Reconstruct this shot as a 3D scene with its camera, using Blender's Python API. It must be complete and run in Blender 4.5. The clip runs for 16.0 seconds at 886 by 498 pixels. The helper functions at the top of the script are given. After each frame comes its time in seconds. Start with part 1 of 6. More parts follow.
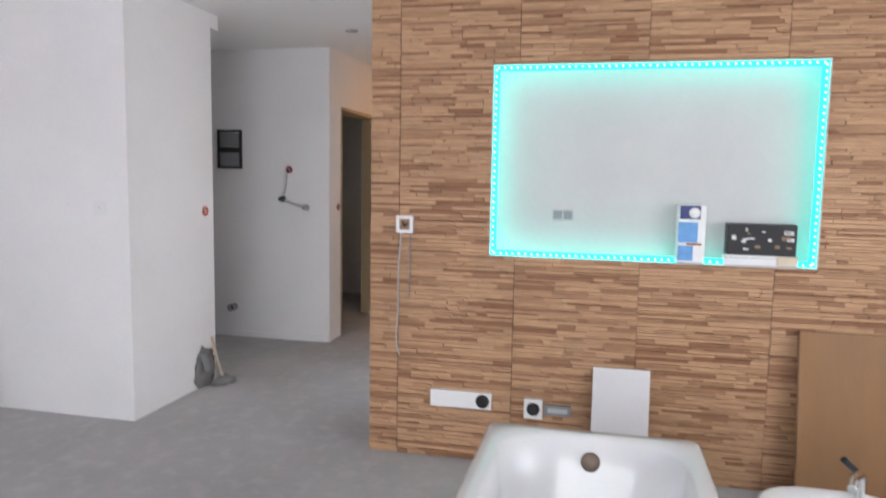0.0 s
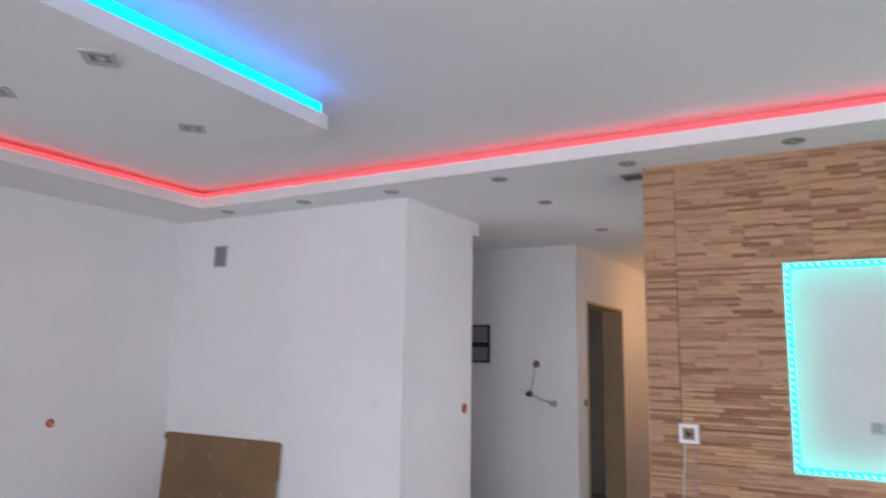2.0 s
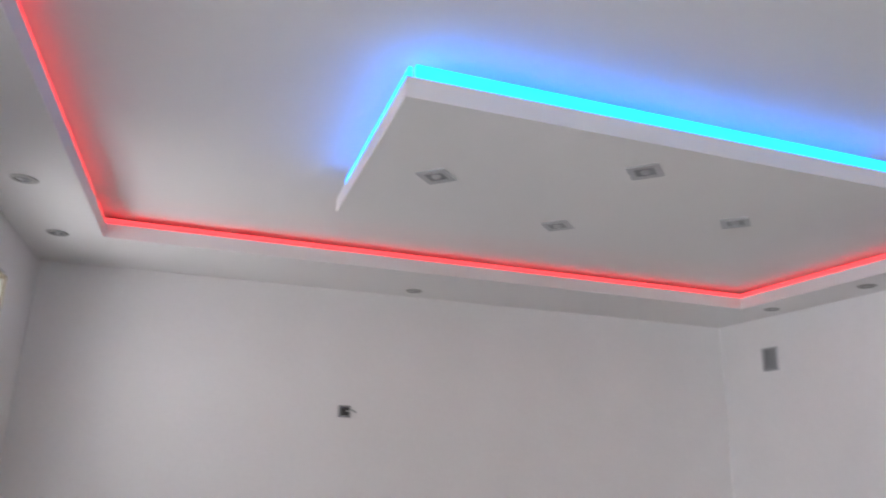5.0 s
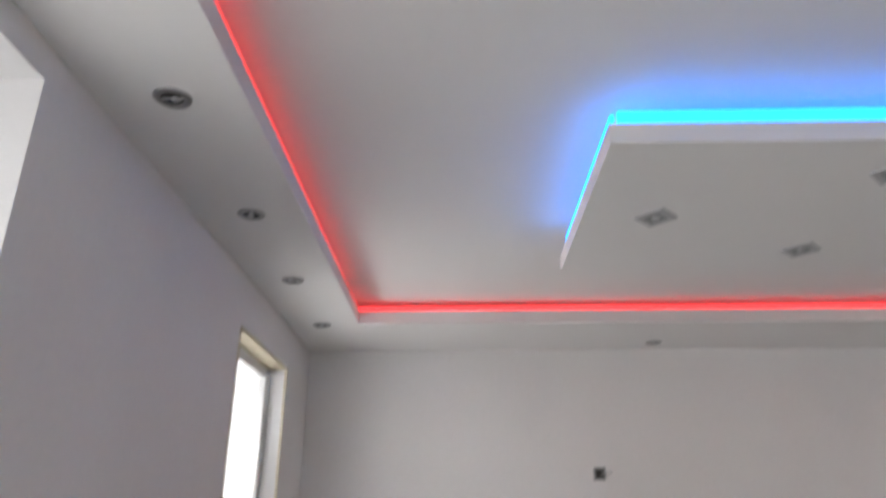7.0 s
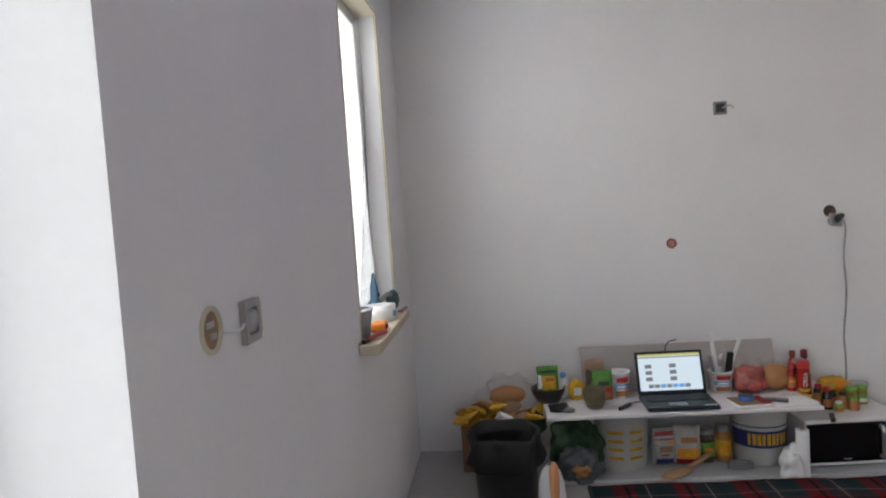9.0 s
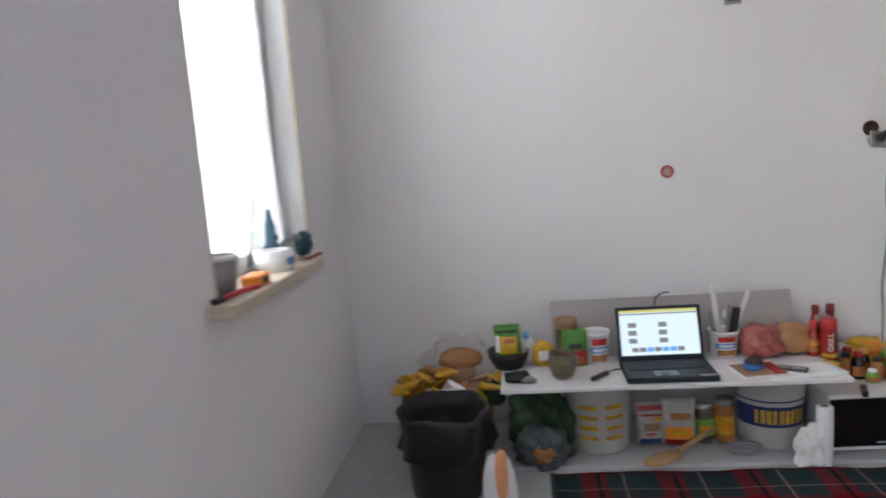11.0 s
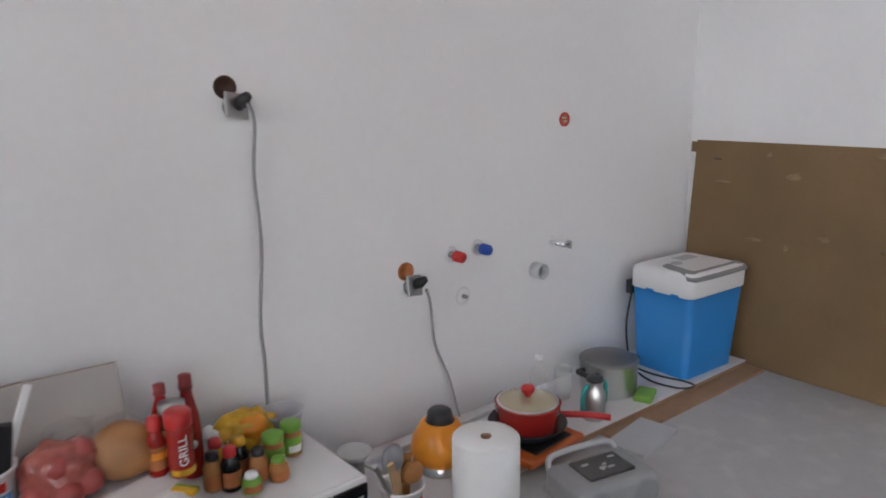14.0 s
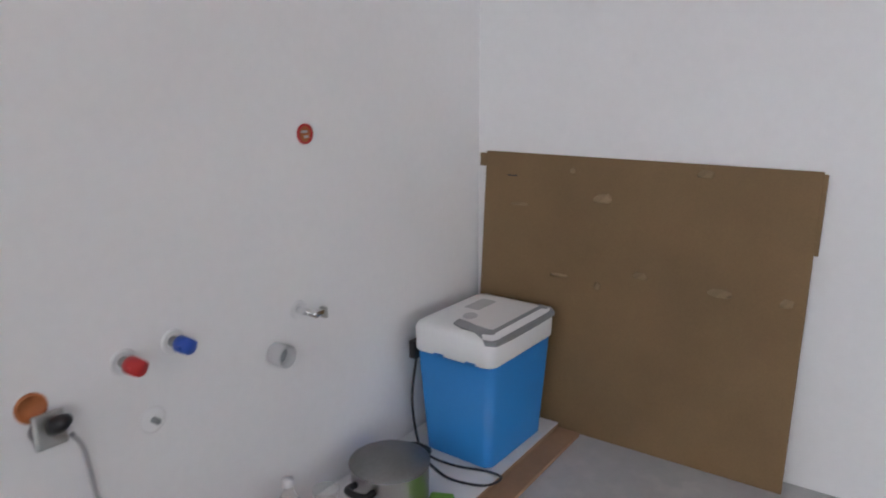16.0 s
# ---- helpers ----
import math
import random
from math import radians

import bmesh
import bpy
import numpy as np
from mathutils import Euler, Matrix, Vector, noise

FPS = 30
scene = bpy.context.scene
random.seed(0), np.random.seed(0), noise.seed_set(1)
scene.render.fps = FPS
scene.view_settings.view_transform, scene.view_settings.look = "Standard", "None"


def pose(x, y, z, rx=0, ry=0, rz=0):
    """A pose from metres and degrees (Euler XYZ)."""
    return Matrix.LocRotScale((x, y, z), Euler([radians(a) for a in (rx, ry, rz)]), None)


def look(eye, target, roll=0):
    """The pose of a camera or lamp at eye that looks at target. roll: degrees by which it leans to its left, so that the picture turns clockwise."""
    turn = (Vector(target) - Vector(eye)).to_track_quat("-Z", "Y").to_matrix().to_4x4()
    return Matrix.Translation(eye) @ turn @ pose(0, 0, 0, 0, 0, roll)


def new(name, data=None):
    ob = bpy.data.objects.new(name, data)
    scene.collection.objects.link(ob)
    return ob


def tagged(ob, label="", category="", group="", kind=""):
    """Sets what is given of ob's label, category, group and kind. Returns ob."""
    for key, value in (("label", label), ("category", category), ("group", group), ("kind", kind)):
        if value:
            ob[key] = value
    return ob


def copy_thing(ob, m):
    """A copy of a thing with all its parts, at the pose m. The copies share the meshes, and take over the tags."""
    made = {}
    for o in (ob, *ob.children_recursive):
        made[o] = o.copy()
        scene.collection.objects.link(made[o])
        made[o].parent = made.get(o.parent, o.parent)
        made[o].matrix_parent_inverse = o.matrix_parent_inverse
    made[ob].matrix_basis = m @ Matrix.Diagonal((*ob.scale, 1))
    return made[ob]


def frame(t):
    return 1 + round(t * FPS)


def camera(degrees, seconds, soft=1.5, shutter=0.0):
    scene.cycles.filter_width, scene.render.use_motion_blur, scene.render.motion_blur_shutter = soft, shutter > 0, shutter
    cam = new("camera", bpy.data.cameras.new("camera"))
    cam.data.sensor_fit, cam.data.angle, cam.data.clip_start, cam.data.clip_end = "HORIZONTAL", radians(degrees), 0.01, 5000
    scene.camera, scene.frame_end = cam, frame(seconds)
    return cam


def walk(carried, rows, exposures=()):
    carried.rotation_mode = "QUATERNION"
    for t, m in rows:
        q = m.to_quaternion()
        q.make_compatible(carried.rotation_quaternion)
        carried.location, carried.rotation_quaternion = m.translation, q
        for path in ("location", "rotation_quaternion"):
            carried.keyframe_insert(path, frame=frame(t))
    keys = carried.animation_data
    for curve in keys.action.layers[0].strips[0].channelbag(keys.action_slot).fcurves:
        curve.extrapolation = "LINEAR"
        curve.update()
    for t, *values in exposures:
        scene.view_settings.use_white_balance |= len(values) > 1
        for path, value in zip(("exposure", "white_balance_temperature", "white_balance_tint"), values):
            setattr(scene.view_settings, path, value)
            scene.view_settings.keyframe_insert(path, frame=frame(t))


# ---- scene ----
cam = camera(65.1, 16.0, soft=1.75, shutter=0.55)
PATH = [
    (0, (1.068, -4.864, 1.507), (3.009, -4.424, 1.302), 1.0),
    (0.5, (1.042, -4.839, 1.519), (2.972, -4.318, 1.47), 0.5),
    (1, (1.021, -4.804, 1.577), (2.912, -4.159, 1.67), 1.1),
    (1.5, (1.001, -4.665, 1.604), (2.821, -3.851, 1.756), 0.9),
    (2, (0.977, -4.55, 1.613), (2.687, -3.558, 1.917), 1.0),
    (2.5, (0.981, -4.484, 1.628), (2.61, -3.385, 2.003), 1.4),
    (3, (0.96, -4.404, 1.628), (2.496, -3.196, 2.055), 1.2),
    (3.5, (0.96, -4.296, 1.67), (2.366, -2.959, 2.155), 1.3),
    (4, (0.955, -4.325, 1.66), (2.156, -2.825, 2.216), 1.2),
    (4.5, (0.96, -4.298, 1.67), (1.839, -2.586, 2.215), 1.5),
    (4.7, (0.958, -4.301, 1.652), (1.717, -2.53, 2.191), 1.6),
    (6.8, (0.971, -4.373, 1.585), (0.99, -2.55, 2.400), 1.0),
    (7, (0.957, -4.366, 1.563), (0.913, -2.512, 2.31), 0),
    (7.5, (0.85, -4.357, 1.503), (0.747, -2.422, 1.998), -1.5),
    (8, (0.715, -4.301, 1.46), (0.686, -2.315, 1.689), -2.7),
    (8.5, (0.584, -4.131, 1.459), (0.485, -2.133, 1.42), -1.7),
    (8.7, (0.54, -4.06, 1.452), (0.399, -2.069, 1.372), -3),
    (10.8, (0.743, -3.355, 1.273), (0.537, -1.383, 1.016), -5.7),
    (11, (0.849, -3.214, 1.303), (0.612, -1.248, 1.025), -4.4),
    (11.5, (0.942, -3.012, 1.263), (0.865, -1.06, 0.837), -2.7),
    (12, (0.937, -2.701, 1.259), (1.374, -0.793, 0.848), -2.5),
    (12.5, (1.042, -2.472, 1.245), (1.571, -0.594, 0.809), -4.2),
    (13, (1.286, -2.276, 1.277), (1.912, -0.423, 0.86), -1.8),
    (13.5, (1.47, -2.076, 1.344), (2.416, -0.38, 0.863), 1.4),
    (14, (1.6, -1.905, 1.235), (2.812, -0.375, 0.801), -0.7),
    (14.5, (1.853, -1.758, 1.294), (3.031, -0.209, 0.833), 0.2),
    (15, (2.087, -1.681, 1.286), (3.361, -0.204, 0.846), 0.3),
    (15.5, (2.241, -1.518, 1.276), (3.738, -0.28, 0.797), 0.6),
    (16, (2.368, -1.416, 1.284), (3.96, -0.306, 0.802), -0.3),
]
walk(cam, [(t, look(eye, target, roll)) for t, eye, target, roll in PATH],
     [(0, 0.66, 6420, 15), (0.5, 0.50, 6390, 15), (1.0, 0.27, 6330, 15), (1.6, 0.44, 6270, 17), (2.5, 0.37, 6200, 18), (4.5, 0.28, 6480, 18), (7, 0.07, 6800, 15), (8.5, 0.10, 6650, 13), (11, 0.50, 6400, 13), (12, 0.42, 6400, 13), (13, 0.48, 6400, 13), (16, 0.42, 6350, 14)])

# ---- light and exposure ----
world = bpy.data.worlds.new("world")
scene.world = world
world.use_nodes = True
wn, wl = world.node_tree.nodes, world.node_tree.links
sky = wn.new("ShaderNodeTexSky")
sky.sky_type, sky.sun_disc = "NISHITA", False
sky.sun_elevation, sky.sun_rotation = radians(38), radians(200)
wn["Background"].inputs["Strength"].default_value = 0.12
wl.new(sky.outputs[0], wn["Background"].inputs["Color"])


def area_lamp(name, m, w, h, watts, colour):
    d = bpy.data.lights.new(name, "AREA")
    d.shape, d.size, d.size_y, d.energy, d.color = "RECTANGLE", w, h, watts, colour
    ob = new(name, d)
    ob.matrix_world = m
    return ob


sun = bpy.data.lights.new("sun", "SUN")
sun.energy, sun.angle, sun.color = 0.5, radians(15), (1.0, 0.95, 0.88)
new("sun", sun).matrix_world = look((0, 0, 0), (0.55, 0.65, -0.66))
DAY = (0.97, 0.985, 1.0)
# daylight in the balcony door and the window; added fill from south and hall
area_lamp("daylight_balcony", look((-0.36, -4.17, 1.27), (1, -4.17, 1.20)), 2.2, 2.35, 17, DAY)
area_lamp("daylight_window", look((-0.40, -1.01, 1.70), (1, -1.01, 1.64)), 0.84, 1.45, 13, DAY)
# fill lamp in an invented window of the unseen south side
area_lamp("fill_south", look((2.3, -7.25, 1.6), (2.3, 0, 1.55)), 2.8, 1.6, 3, DAY)
# lamp added to brighten the hall, hidden behind the wood wall
area_lamp("fill_hall", look((5.85, -3.80, 1.15), (5.95, 0, 1.3)), 0.8, 1.9, 5, DAY)

# ---- materials ----


def mat(name, colour, rough=0.5, metal=0.0, vary=0.08, scale=6.0, bump=0.0, fine=60.0, rand=0.0, island=0.0,
        emit=None, strength=1.0, trans=0.0, coat=0.0, alpha=1.0, stretch=(1, 1, 1)):
    """A surface with cloudy variation at one scale and grain at another; rand and island vary piece by piece."""
    m = bpy.data.materials.new(name)
    m.use_nodes = True
    n, l = m.node_tree.nodes, m.node_tree.links
    b = n["Principled BSDF"]
    b.inputs["Roughness"].default_value, b.inputs["Metallic"].default_value = rough, metal
    b.inputs["Transmission Weight"].default_value = trans
    b.inputs["Coat Weight"].default_value = coat
    b.inputs["Alpha"].default_value = alpha
    co = n.new("ShaderNodeTexCoord")
    mp = n.new("ShaderNodeMapping")
    mp.inputs["Scale"].default_value = stretch
    l.new(co.outputs["Object"], mp.inputs[0])
    a, g = n.new("ShaderNodeTexNoise"), n.new("ShaderNodeTexNoise")
    a.inputs["Scale"].default_value, a.inputs["Detail"].default_value = scale, 4
    g.inputs["Scale"].default_value, g.inputs["Detail"].default_value = fine, 3
    l.new(mp.outputs[0], a.inputs["Vector"])
    l.new(mp.outputs[0], g.inputs["Vector"])
    add = n.new("ShaderNodeMath")
    add.operation = "MULTIPLY_ADD"
    l.new(g.outputs[0], add.inputs[0])
    add.inputs[1].default_value = 0.35
    l.new(a.outputs[0], add.inputs[2])
    ramp = n.new("ShaderNodeMapRange")
    ramp.inputs[1].default_value, ramp.inputs[2].default_value = 0.35, 1.0
    ramp.inputs[3].default_value, ramp.inputs[4].default_value = 1 - vary, 1 + vary
    l.new(add.outputs[0], ramp.inputs[0])
    value = ramp.outputs[0]
    if rand or island:
        src = n.new("ShaderNodeObjectInfo").outputs["Random"] if rand else n.new("ShaderNodeNewGeometry").outputs["Random Per Island"]
        amt = rand or island
        r2 = n.new("ShaderNodeMapRange")
        r2.inputs[3].default_value, r2.inputs[4].default_value = 1 - amt, 1 + amt
        l.new(src, r2.inputs[0])
        mu = n.new("ShaderNodeMath")
        mu.operation = "MULTIPLY"
        l.new(value, mu.inputs[0])
        l.new(r2.outputs[0], mu.inputs[1])
        value = mu.outputs[0]
    mix = n.new("ShaderNodeVectorMath")
    mix.operation = "SCALE"
    mix.inputs[0].default_value = colour
    l.new(value, mix.inputs["Scale"])
    l.new(mix.outputs[0], b.inputs["Base Color"])
    if bump:
        bp = n.new("ShaderNodeBump")
        bp.inputs["Strength"].default_value, bp.inputs["Distance"].default_value = bump, 0.004
        l.new(add.outputs[0], bp.inputs["Height"])
        l.new(bp.outputs[0], b.inputs["Normal"])
    if emit:
        b.inputs["Emission Color"].default_value = (*emit, 1)
        b.inputs["Emission Strength"].default_value = strength
    return m


def two_tone(name, dark, light, stretch, source, rough=0.6, scale=4.0):
    """Wood or the like: each piece picks its tone between two colours, with grain along it."""
    m = mat(name, (1, 1, 1), rough, vary=0.24, scale=scale, fine=30, bump=0.35, stretch=stretch)
    n, l = m.node_tree.nodes, m.node_tree.links
    b = n["Principled BSDF"]
    grain = b.inputs["Base Color"].links[0].from_socket
    cr = n.new("ShaderNodeValToRGB")
    cr.color_ramp.elements[0].color, cr.color_ramp.elements[1].color = (*dark, 1), (*light, 1)
    cr.color_ramp.elements[0].position, cr.color_ramp.elements[1].position = 0.0, 0.55
    if source == "object":
        src = n.new("ShaderNodeObjectInfo").outputs["Random"]
    else:
        src = n.new("ShaderNodeNewGeometry").outputs["Random Per Island"]
    l.new(src, cr.inputs[0])
    mu = n.new("ShaderNodeVectorMath")
    mu.operation = "MULTIPLY"
    l.new(cr.outputs[0], mu.inputs[0])
    l.new(grain, mu.inputs[1])
    l.new(mu.outputs[0], b.inputs["Base Color"])
    return m


def screed(name):
    """Raw grey screed with pale plaster dust and spots."""
    m = mat(name, (0.43, 0.43, 0.43), 0.85, vary=0.12, scale=1.6, fine=22, bump=0.5)
    n, l = m.node_tree.nodes, m.node_tree.links
    b = n["Principled BSDF"]
    base = b.inputs["Base Color"].links[0].from_socket
    t = n.new("ShaderNodeTexNoise")
    t.inputs["Scale"].default_value, t.inputs["Detail"].default_value = 9.0, 10
    cr = n.new("ShaderNodeValToRGB")
    cr.color_ramp.elements[0].position, cr.color_ramp.elements[1].position = 0.50, 0.86
    l.new(n["Texture Coordinate"].outputs["Object"], t.inputs["Vector"])
    l.new(t.outputs[0], cr.inputs[0])
    mx = n.new("ShaderNodeMix")
    mx.data_type = "RGBA"
    l.new(cr.outputs[0], mx.inputs["Factor"])
    l.new(base, mx.inputs["A"])
    mx.inputs["B"].default_value = (0.54, 0.535, 0.52, 1)
    l.new(mx.outputs["Result"], b.inputs["Base Color"])
    return m


PLASTER = mat("plaster", (0.83, 0.825, 0.825), 0.9, vary=0.05, scale=1.3, fine=35, bump=0.12)
CEIL = mat("ceiling_paint", (0.84, 0.835, 0.825), 0.9, vary=0.02, scale=1.0, fine=40, bump=0.05)
REVEAL = mat("reveal_plaster", (0.80, 0.80, 0.785), 0.85, vary=0.04, scale=5, bump=0.15)
BEAD = mat("corner_bead", (0.62, 0.56, 0.42), 0.8, vary=0.15, scale=12, bump=0.2)
SCREED = screed("screed")
STRIP = two_tone("wood_strip", (0.240, 0.102, 0.044), (0.50, 0.300, 0.165), (3, 3, 26), "object")
STRIPS = two_tone("wood_strips", (0.240, 0.102, 0.044), (0.50, 0.300, 0.165), (3, 3, 26), "island")
WOODBACK = mat("dark_backing", (0.40, 0.245, 0.145), 0.9, vary=0.2)
FIBRE = mat("fibreboard", (0.210, 0.132, 0.060), 0.75, vary=0.2, scale=2.2, fine=140, bump=0.15)
WHITE = mat("white_plastic", (0.80, 0.80, 0.80), 0.35, vary=0.03)
WHITEM = mat("white_matt", (0.76, 0.76, 0.76), 0.7, vary=0.05, scale=8)
LAMIN = mat("white_laminate", (0.74, 0.73, 0.73), 0.4, vary=0.05, scale=5, fine=25)
BLACK = mat("black_plastic", (0.018, 0.018, 0.02), 0.35, vary=0.2)
DARKGLASS = mat("black_glass", (0.008, 0.008, 0.009), 0.12, vary=0.1)
LAPTOP = mat("navy_black_shell", (0.009, 0.017, 0.025), 0.55, vary=0.15)
KEYBED = mat("key_bed", (0.018, 0.019, 0.022), 0.6, vary=0.1)
DULL = mat("dull_aluminium", (0.22, 0.22, 0.22), 0.4, 0.8, vary=0.2, scale=9)
GREY = mat("grey_plastic", (0.25, 0.26, 0.27), 0.45, vary=0.1)
PALEGREY = mat("pale_grey_plastic", (0.48, 0.49, 0.50), 0.5, vary=0.06)
STEEL = mat("brushed_steel", (0.62, 0.62, 0.61), 0.28, 1.0, vary=0.08, scale=3, fine=90)
CHROME = mat("chrome", (0.8, 0.8, 0.8), 0.08, 1.0, vary=0.02)
ZINC = mat("zinc", (0.42, 0.42, 0.41), 0.42, 1.0, vary=0.15)
CERAMIC = mat("white_enamel", (0.72, 0.72, 0.72), 0.14, vary=0.015, coat=0.4)
BLUE = mat("blue_plastic", (0.025, 0.235, 0.62), 0.42, vary=0.04, scale=4)
COPPERY = mat("orange_box", (0.42, 0.14, 0.045), 0.6, vary=0.2, scale=20)
REDP = mat("red_plastic", (0.50, 0.025, 0.025), 0.35, vary=0.1)
REDE = mat("red_enamel", (0.33, 0.016, 0.012), 0.2, vary=0.06, coat=0.5)
REDSAUCE = mat("ketchup_red", (0.33, 0.015, 0.012), 0.22, vary=0.12, coat=0.3)
YELLOW = mat("yellow_print", (0.62, 0.35, 0.02), 0.35, vary=0.38, scale=34)
GREEN = mat("green_print", (0.07, 0.23, 0.03), 0.4, vary=0.4, scale=38)
# green lowered to take in the shade under the low table
DKGREEN = mat("dark_green_bag", (0.018, 0.052, 0.020), 0.45, vary=0.45, scale=14, bump=0.6, fine=30)
LIME = mat("lime_plastic", (0.18, 0.39, 0.05), 0.45, vary=0.1)
ORANGE = mat("orange_plastic", (0.78, 0.28, 0.02), 0.35, vary=0.06)
ORANGEP = mat("orange_tool", (0.85, 0.26, 0.03), 0.45, vary=0.06)
BREAD = mat("bread_crust", (0.40, 0.175, 0.05), 0.6, vary=0.22, scale=14, bump=0.4)
REDCAP = mat("dark_red_cap", (0.20, 0.014, 0.014), 0.4, vary=0.1)
TOMATOR = mat("tomato_skin", (0.34, 0.055, 0.045), 0.3, vary=0.2, coat=0.3)
TOMATO = mat("tomato_bag", (0.36, 0.09, 0.07), 0.25, vary=0.45, scale=16, bump=0.3, coat=0.5)
BAGBLACK = mat("black_bag_film", (0.006, 0.006, 0.007), 0.55, vary=0.2, bump=0.5, scale=18, fine=60)
# grey film colour also holds some of the under-table shade
BAGGREY = mat("grey_bag_film", (0.07, 0.085, 0.09), 0.3, vary=0.3, scale=14, bump=0.6)
CLEARBAG = mat("clear_bag_film", (0.55, 0.50, 0.45), 0.25, vary=0.1, bump=0.5, alpha=0.07, scale=20)
GLASS = mat("glass", (0.9, 0.93, 0.92), 0.05, vary=0.0, trans=1.0)
SMOKED = mat("smoked_glass", (0.15, 0.12, 0.06), 0.10, vary=0.15, alpha=0.62, coat=0.5)
# opaque pale yellow: the lid's reflection is put into its colour
LIDGLASS = mat("lid_glass", (0.48, 0.42, 0.27), 0.08, vary=0.05, coat=0.5)
CLEAR = mat("clear_plastic", (0.8, 0.82, 0.8), 0.08, vary=0.02, alpha=0.22)
FILM = mat("milky_film", (0.82, 0.83, 0.83), 0.6, vary=0.06, scale=8, bump=0.3, alpha=0.95, trans=0.45)
SKYCARD = mat("overcast_sky", (0.8, 0.8, 0.8), 1.0, vary=0.0, emit=(0.96, 0.98, 1.0), strength=3.0)
FIBREP = mat("fibreboard_scuff", (0.25, 0.175, 0.095), 0.8, vary=0.2, scale=20)
JAMB = mat("beige_lining", (0.40, 0.31, 0.19), 0.6, vary=0.1, scale=3)
WOOD = mat("light_wood", (0.46, 0.29, 0.15), 0.6, vary=0.2, scale=5, fine=30, bump=0.2, stretch=(1, 6, 6))
BOARDW = mat("veneer_board", (0.27, 0.14, 0.056), 0.5, vary=0.1, scale=2, fine=20, stretch=(6, 6, 0.8))
PLANK = mat("dusty_plank", (0.33, 0.20, 0.115), 0.75, vary=0.2, scale=4, fine=40, bump=0.2)
GREYBOARD = mat("grey_board", (0.42, 0.395, 0.375), 0.8, vary=0.05, scale=4, bump=0.1)
PAPER = mat("white_paper", (0.82, 0.82, 0.81), 0.85, vary=0.03, scale=20, bump=0.25)
CARDB = mat("brown_card", (0.32, 0.20, 0.12), 0.8, vary=0.1)
NAVY = mat("navy_print", (0.02, 0.035, 0.16), 0.4, vary=0.1)
SKYB = mat("light_blue_print", (0.13, 0.34, 0.66), 0.45, vary=0.2, scale=25)
TEAL = mat("teal_plastic", (0.03, 0.36, 0.34), 0.4, vary=0.05)
SILVER = mat("silver_paint", (0.31, 0.32, 0.33), 0.35, 0.3, vary=0.05)
MDF = mat("white_bucket", (0.52, 0.52, 0.50), 0.5, vary=0.08, scale=7)
BATDUST = mat("grey_mortar", (0.23, 0.23, 0.225), 0.95, vary=0.3, scale=9, bump=0.9, fine=35)
FRAMEW = mat("white_window_frame", (0.82, 0.82, 0.82), 0.3, vary=0.02)
PINE = mat("pine_sill", (0.60, 0.52, 0.40), 0.6, vary=0.1, scale=4, fine=30)
DOORW = mat("orange_wood_door", (0.52, 0.22, 0.06), 0.45, vary=0.15, scale=2, fine=16, stretch=(8, 8, 0.7), bump=0.1)
# wall colour darkened to carry the dimness of the unlit room
DKROOM = mat("dim_room_wall", (0.30, 0.27, 0.22), 0.9, vary=0.15, scale=2)
LED_RED = mat("red_led", (0.1, 0.01, 0.01), 0.5, emit=(1.0, 0.055, 0.06), strength=2.0)
LED_BLUE = mat("blue_led", (0.0, 0.03, 0.1), 0.5, emit=(0.0, 0.24, 1.0), strength=4.7)
LED_TEAL = mat("teal_led_tape", (0.0, 0.05, 0.05), 0.5, emit=(0.0, 0.92, 0.70), strength=2.7)
LED_DOT = mat("teal_led_chip", (0.2, 0.3, 0.3), 0.5, emit=(0.55, 1.0, 1.0), strength=2.6)
BULB = mat("warm_bulb", (0.9, 0.8, 0.6), 0.4, emit=(1.0, 0.55, 0.24), strength=110.0)
SCREEN = mat("laptop_screen_white", (0.05, 0.05, 0.05), 0.25, vary=0.0, emit=(0.74, 0.90, 1.0), strength=0.72)
SCREENB = mat("laptop_screen_blue", (0.05, 0.05, 0.05), 0.25, vary=0.0, emit=(0.10, 0.35, 0.75), strength=0.8)
SCREENG = mat("laptop_screen_grey", (0.03, 0.03, 0.03), 0.25, vary=0.0, emit=(0.18, 0.19, 0.21), strength=0.8)
SCREENY = mat("laptop_screen_yellow", (0.03, 0.03, 0.03), 0.25, vary=0.0, emit=(0.55, 0.55, 0.16), strength=0.8)

# ---- building blocks ----


def box(bm, x0, x1, y0, y1, z0, z1, bevel=0.0, seg=2, m=None):
    """A box between two corners, with rounded edges, in a bmesh of any content."""
    r = bmesh.ops.create_cube(bm, size=1)
    vs = r["verts"]
    bmesh.ops.scale(bm, vec=(x1 - x0, y1 - y0, z1 - z0), verts=vs)
    bmesh.ops.translate(bm, vec=((x0 + x1) / 2, (y0 + y1) / 2, (z0 + z1) / 2), verts=vs)
    if bevel:
        es = list({e for v in vs for e in v.link_edges})
        r = bmesh.ops.bevel(bm, geom=es, offset=bevel, segments=seg, affect="EDGES", profile=0.5)
        vs = list({v for f in r["faces"] for v in f.verts})
    if m:
        bmesh.ops.transform(bm, matrix=m, verts=[v for v in vs if v.is_valid])
    return bm


def B(*a, **k):
    return box(bmesh.new(), *a, **k)


